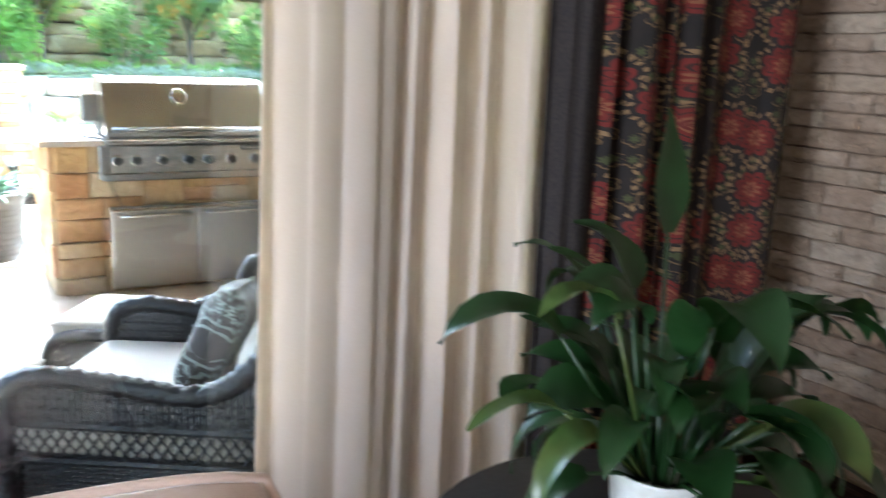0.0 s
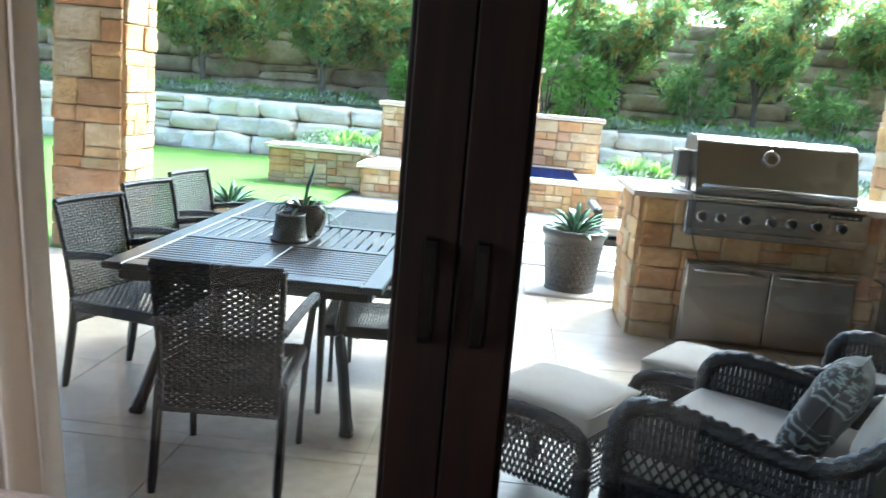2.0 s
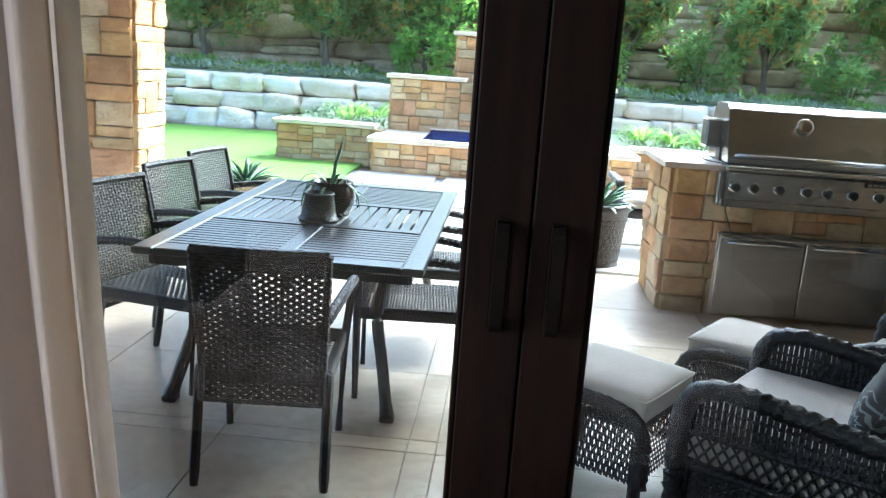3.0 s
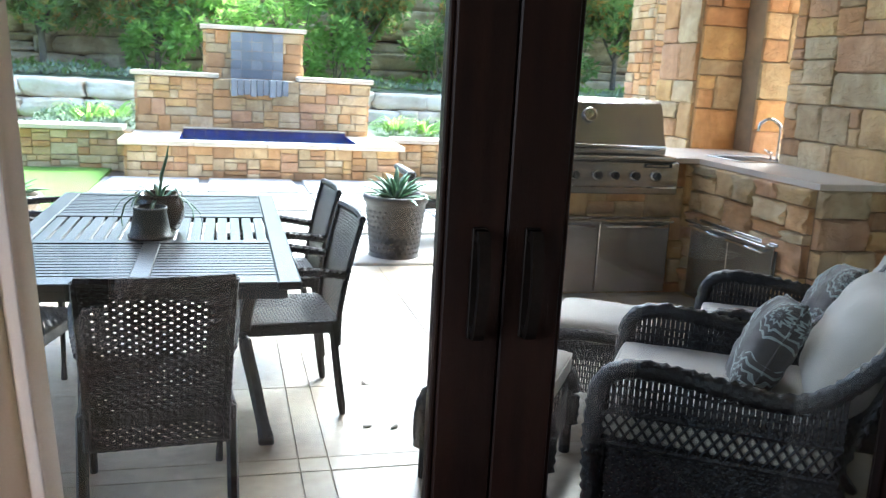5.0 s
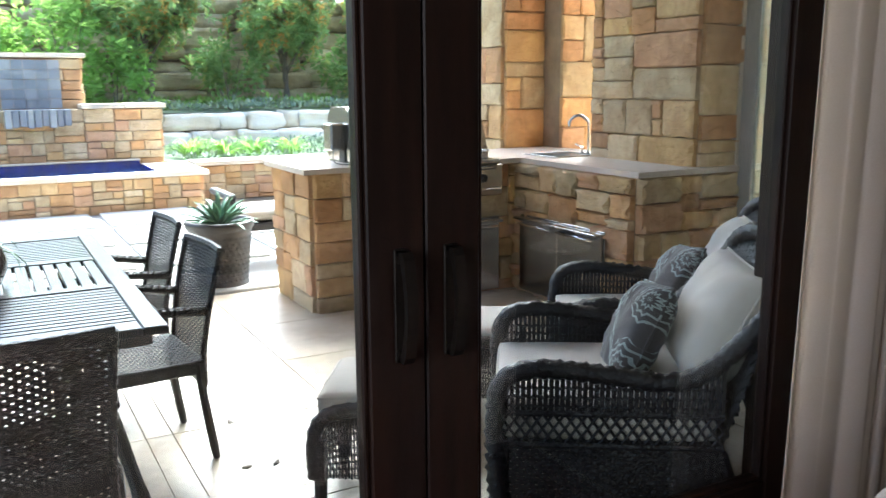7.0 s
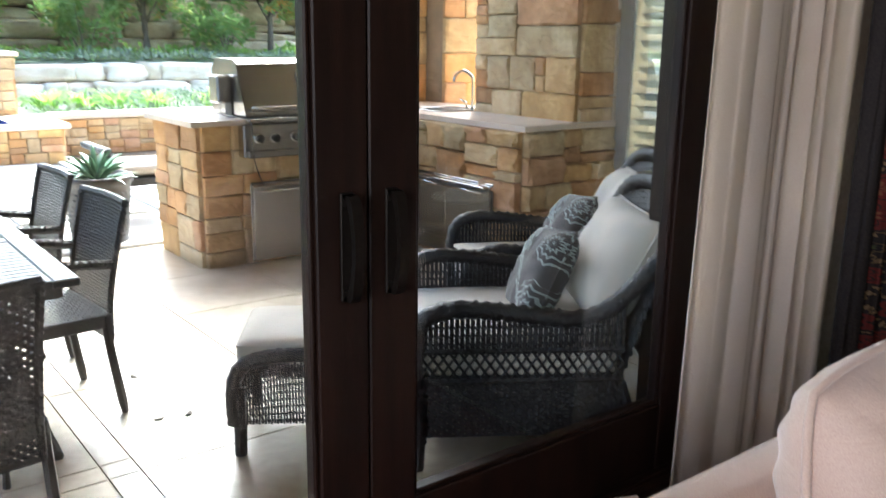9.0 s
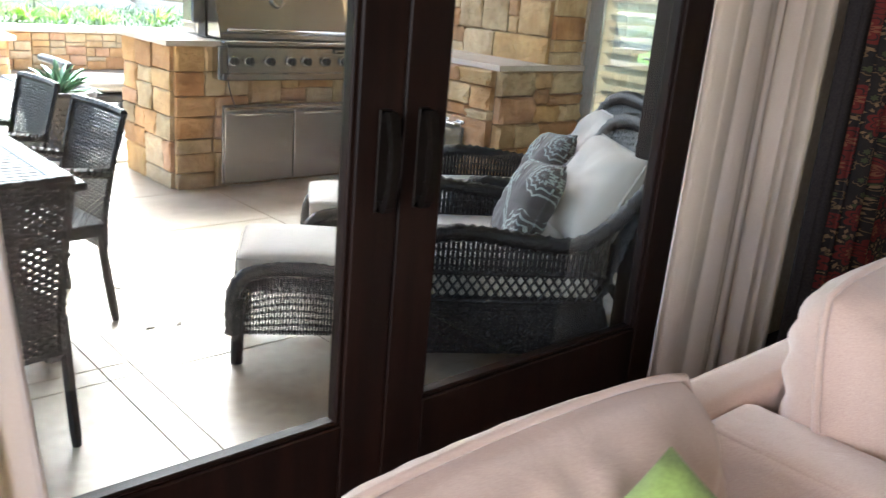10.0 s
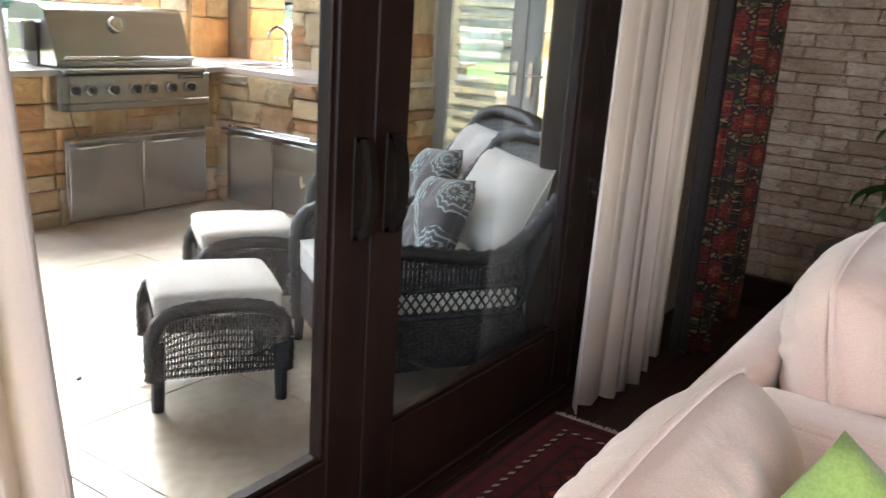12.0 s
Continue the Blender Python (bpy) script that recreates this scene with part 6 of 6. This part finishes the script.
club_chair(-0.14, -0.88, "blush velvet armchair with a plump back cushion", 0.70, 0.50, pose(0.51, -0.25, 0.72, 79), 500, 0.74, 0.735, 0.11)
club_chair(-1.17, -0.80, "blush velvet armchair with a ruched back cushion near the doors", 0.74, 0.48, pose(0.56, -0.25, 0.625, 80), 510, 0.56, 0.50, 0.10)
pil = link_mesh("throw_pillow", cushion(bmesh.new(), 0.34, 0.34, 0.12, pinch=0.08), M_LIME, smooth=True)
tagged(pil, "lime green throw pillow on the velvet armchair", "pillow")
pil.matrix_world = pose(-0.607, -1.255, 0.672, 90, 0, -56) @ pose(0, 0, 0, 0, 0, -35)

# side table and houseplant
st = tagged(empty("side_table", pose(1.28, -1.22, FZ + 0.02)), "round black side table in the corner", "side table")
part("tabletop", add_lathe(bmesh.new(), [(0.34, 0.695), (0.38, 0.70), (0.385, 0.715), (0.38, 0.73), (0.2, 0.731)], n=48), M_BLACK, st, smooth=False)
part("pedestal", add_lathe(bmesh.new(), [(0.2, -0.02), (0.21, 0.0), (0.08, 0.06), (0.05, 0.2), (0.06, 0.4), (0.05, 0.55), (0.12, 0.695)], n=24), M_BLACK, st, smooth=True)
PT = FZ + 0.752
hp = tagged(empty("houseplant", pose(1.265, -1.21, PT)), "peace lily with broad dark leaves in a white pot", "houseplant")
M_CERAMIC = material("white ceramic", (0.62, 0.62, 0.60), 0.3, 0, (0.56, 0.56, 0.54), 4, 50, 0.03)
part("saucer", add_lathe(bmesh.new(), [(0.09, 0.0), (0.13, 0.012), (0.135, 0.018), (0.09, 0.012)], n=28), M_CERAMIC, hp, smooth=True)
part("pot", add_lathe(bmesh.new(), [(0.055, 0.012), (0.062, 0.014), (0.078, 0.15), (0.080, 0.155), (0.074, 0.155), (0.07, 0.14), (0.03, 0.139)], n=28), M_CERAMIC, hp, smooth=True)
rnd = random.Random(31)
for i in range(64):
    a = i * 2.399 + rnd.uniform(-0.3, 0.3)
    el0 = rnd.uniform(0.35, 1.45)
    stem = rnd.uniform(0.07, 0.20)
    L, w = rnd.uniform(0.12, 0.21), rnd.uniform(0.024, 0.040)
    if el0 > 0.95:
        stem *= 1.45
    if i == 0:
        a, el0, stem, L, w = 1.2, 1.5, 0.36, 0.18, 0.030
    o = Vector((math.cos(a), math.sin(a), 0))
    s = Vector((-o.y, o.x, 0))
    bm = bmesh.new()
    base = Vector((o.x * 0.03, o.y * 0.03, 0.13))
    tip = base + o * stem * math.cos(el0) + Vector((0, 0, stem * math.sin(el0)))
    add_tube(bm, [base, base.lerp(tip, 0.5) + Vector((0, 0, 0.01)), tip], [0.004, 0.0035, 0.003], 5)
    prev = None
    p = tip.copy()
    drop = rnd.uniform(0.8, 2.7) if i else 0.2
    roll = rnd.uniform(-0.5, 0.5)
    for q in range(9):
        t = q / 8
        e = el0 - drop * t
        if q:
            p = p + (o * math.cos(e) + Vector((0, 0, math.sin(e)))) * L / 8
        ww = w * math.sin(math.pi * min(1, 0.06 + 0.94 * t) ** 0.75) + 0.0008
        up = Vector((-math.sin(e) * o.x, -math.sin(e) * o.y, math.cos(e)))
        rip = 0.004 * math.sin(9 * t + 5 * roll)
        row = (bm.verts.new(p - s * ww + up * (ww * (0.35 + roll) + rip)), bm.verts.new(p), bm.verts.new(p + s * ww + up * (ww * (0.35 - roll) - rip)))
        if prev:
            bm.faces.new((prev[0], prev[1], row[1], row[0]))
            bm.faces.new((prev[1], prev[2], row[2], row[1]))
        prev = row
    part("leaf", bm, M_LEAFPALE if i % 7 == 3 else M_LEAF, hp, smooth=True)


def rug_material():
    m = material("red knotted wool", (0.10, 0.008, 0.010), 0.95, 0, (0.06, 0.006, 0.008), 30, 250, 0.4)
    nt = m.node_tree
    b = nt.nodes["Principled BSDF"]
    src = b.inputs["Base Color"].links[0].from_socket
    geo = nt.nodes.new("ShaderNodeNewGeometry")
    sep = nt.nodes.new("ShaderNodeSeparateXYZ")
    nt.links.new(geo.outputs["Position"], sep.inputs["Vector"])

    def mth(op, *a):
        n = nt.nodes.new("ShaderNodeMath")
        n.operation = op
        for i, v in enumerate(a):
            if isinstance(v, (int, float)):
                n.inputs[i].default_value = v
            else:
                nt.links.new(v, n.inputs[i])
        return n.outputs["Value"]
    x, y = sep.outputs["X"], sep.outputs["Y"]
    u, v = mth("PINGPONG", x, 0.06), mth("PINGPONG", y, 0.045)
    dia = mth("ADD", mth("DIVIDE", u, 0.06), mth("DIVIDE", v, 0.045))
    lines = mth("LESS_THAN", mth("ABSOLUTE", mth("SUBTRACT", dia, 1.0)), 0.13)
    core = mth("LESS_THAN", dia, 0.35)
    ex, ey = mth("SUBTRACT", 0.98, x), mth("SUBTRACT", -0.10, y)
    edge = mth("MINIMUM", ex, ey)
    field = mth("GREATER_THAN", edge, 0.2)
    dash = mth("MULTIPLY", mth("LESS_THAN", mth("ABSOLUTE", mth("SUBTRACT", edge, 0.1)), 0.008), mth("GREATER_THAN", mth("SINE", mth("MULTIPLY", mth("ADD", x, y), 130.0)), 0.3))
    stripe = mth("LESS_THAN", mth("ABSOLUTE", mth("SUBTRACT", mth("PINGPONG", edge, 0.035), 0.03)), 0.004)
    stripe = mth("MULTIPLY", stripe, mth("LESS_THAN", edge, 0.2))

    def lay(fac, col, below):
        k = nt.nodes.new("ShaderNodeMix")
        k.data_type = "RGBA"
        nt.links.new(fac, k.inputs["Factor"])
        nt.links.new(below, k.inputs["A"])
        k.inputs["B"].default_value = (*col, 1)
        return k.outputs["Result"]
    c = lay(mth("MULTIPLY", lines, field), (0.015, 0.008, 0.010), src)
    c = lay(mth("MULTIPLY", core, field), (0.20, 0.05, 0.03), c)
    c = lay(stripe, (0.02, 0.008, 0.010), c)
    c = lay(dash, (0.40, 0.32, 0.25), c)
    nt.links.new(c, b.inputs["Base Color"])
    return m


rug = tagged(link_mesh("rug", box(-1.7, 0.98, -2.4, -0.10, FZ - 0.003, FZ + 0.008, bevel=0.003), rug_material()), "dark red oriental rug with a diamond field", "rug")
bm = bmesh.new()
rnd = random.Random(9)
for i in range(300):
    y = -2.4 + 2.3 * (i + 0.5) / 300
    add_box(bm, 0.981, 0.981 + rnd.uniform(0.025, 0.04), y - 0.002, y + 0.002, FZ - 0.003, FZ + 0.003, m=Matrix.Translation((0, rnd.uniform(-0.002, 0.002), 0)))
part("fringe", bm, M_CREAM, rug, "pale knotted fringe")

# boards of the room's floor, in two lengths
board_me = []
for length in (3.1, 4.3):
    me = bpy.data.meshes.new("board")
    bm = box(0.001, length - 0.001, 0.001, 0.119, -0.009, 0.0, bevel=0.0015)
    bm.to_mesh(me)
    bm.free()
    me.materials.append(M_FLOORWOOD)
    board_me.append(me)
for i in range(43):
    y = -5.16 + 0.12 * i
    first = i % 2
    x = RX0
    for k in (first, 1 - first):
        ob = new("board", board_me[k])
        ob.parent = room_floor
        ob.matrix_world = Matrix.Translation((x, y, FZ - 0.003))
        x += (3.1, 4.3)[k]
# stones of the feature wall
stone_face(wall_east, (RX1, -0.06, FZ + 0.16), -90, 2.4, 2.75, M_LEDGE, 171, course=(0.05, 0.075), length=(0.11, 0.30), depth=0.035, joint=0.002, rough=0.35, even=True)
tagged(link_mesh("stone_rest", box(RX1 - 0.03, RX1 - 0.001, RY0, -2.47, FZ + 0.16, RZ), M_LEDGE), "split-face stone feature wall further back", "wall", kind="structure")
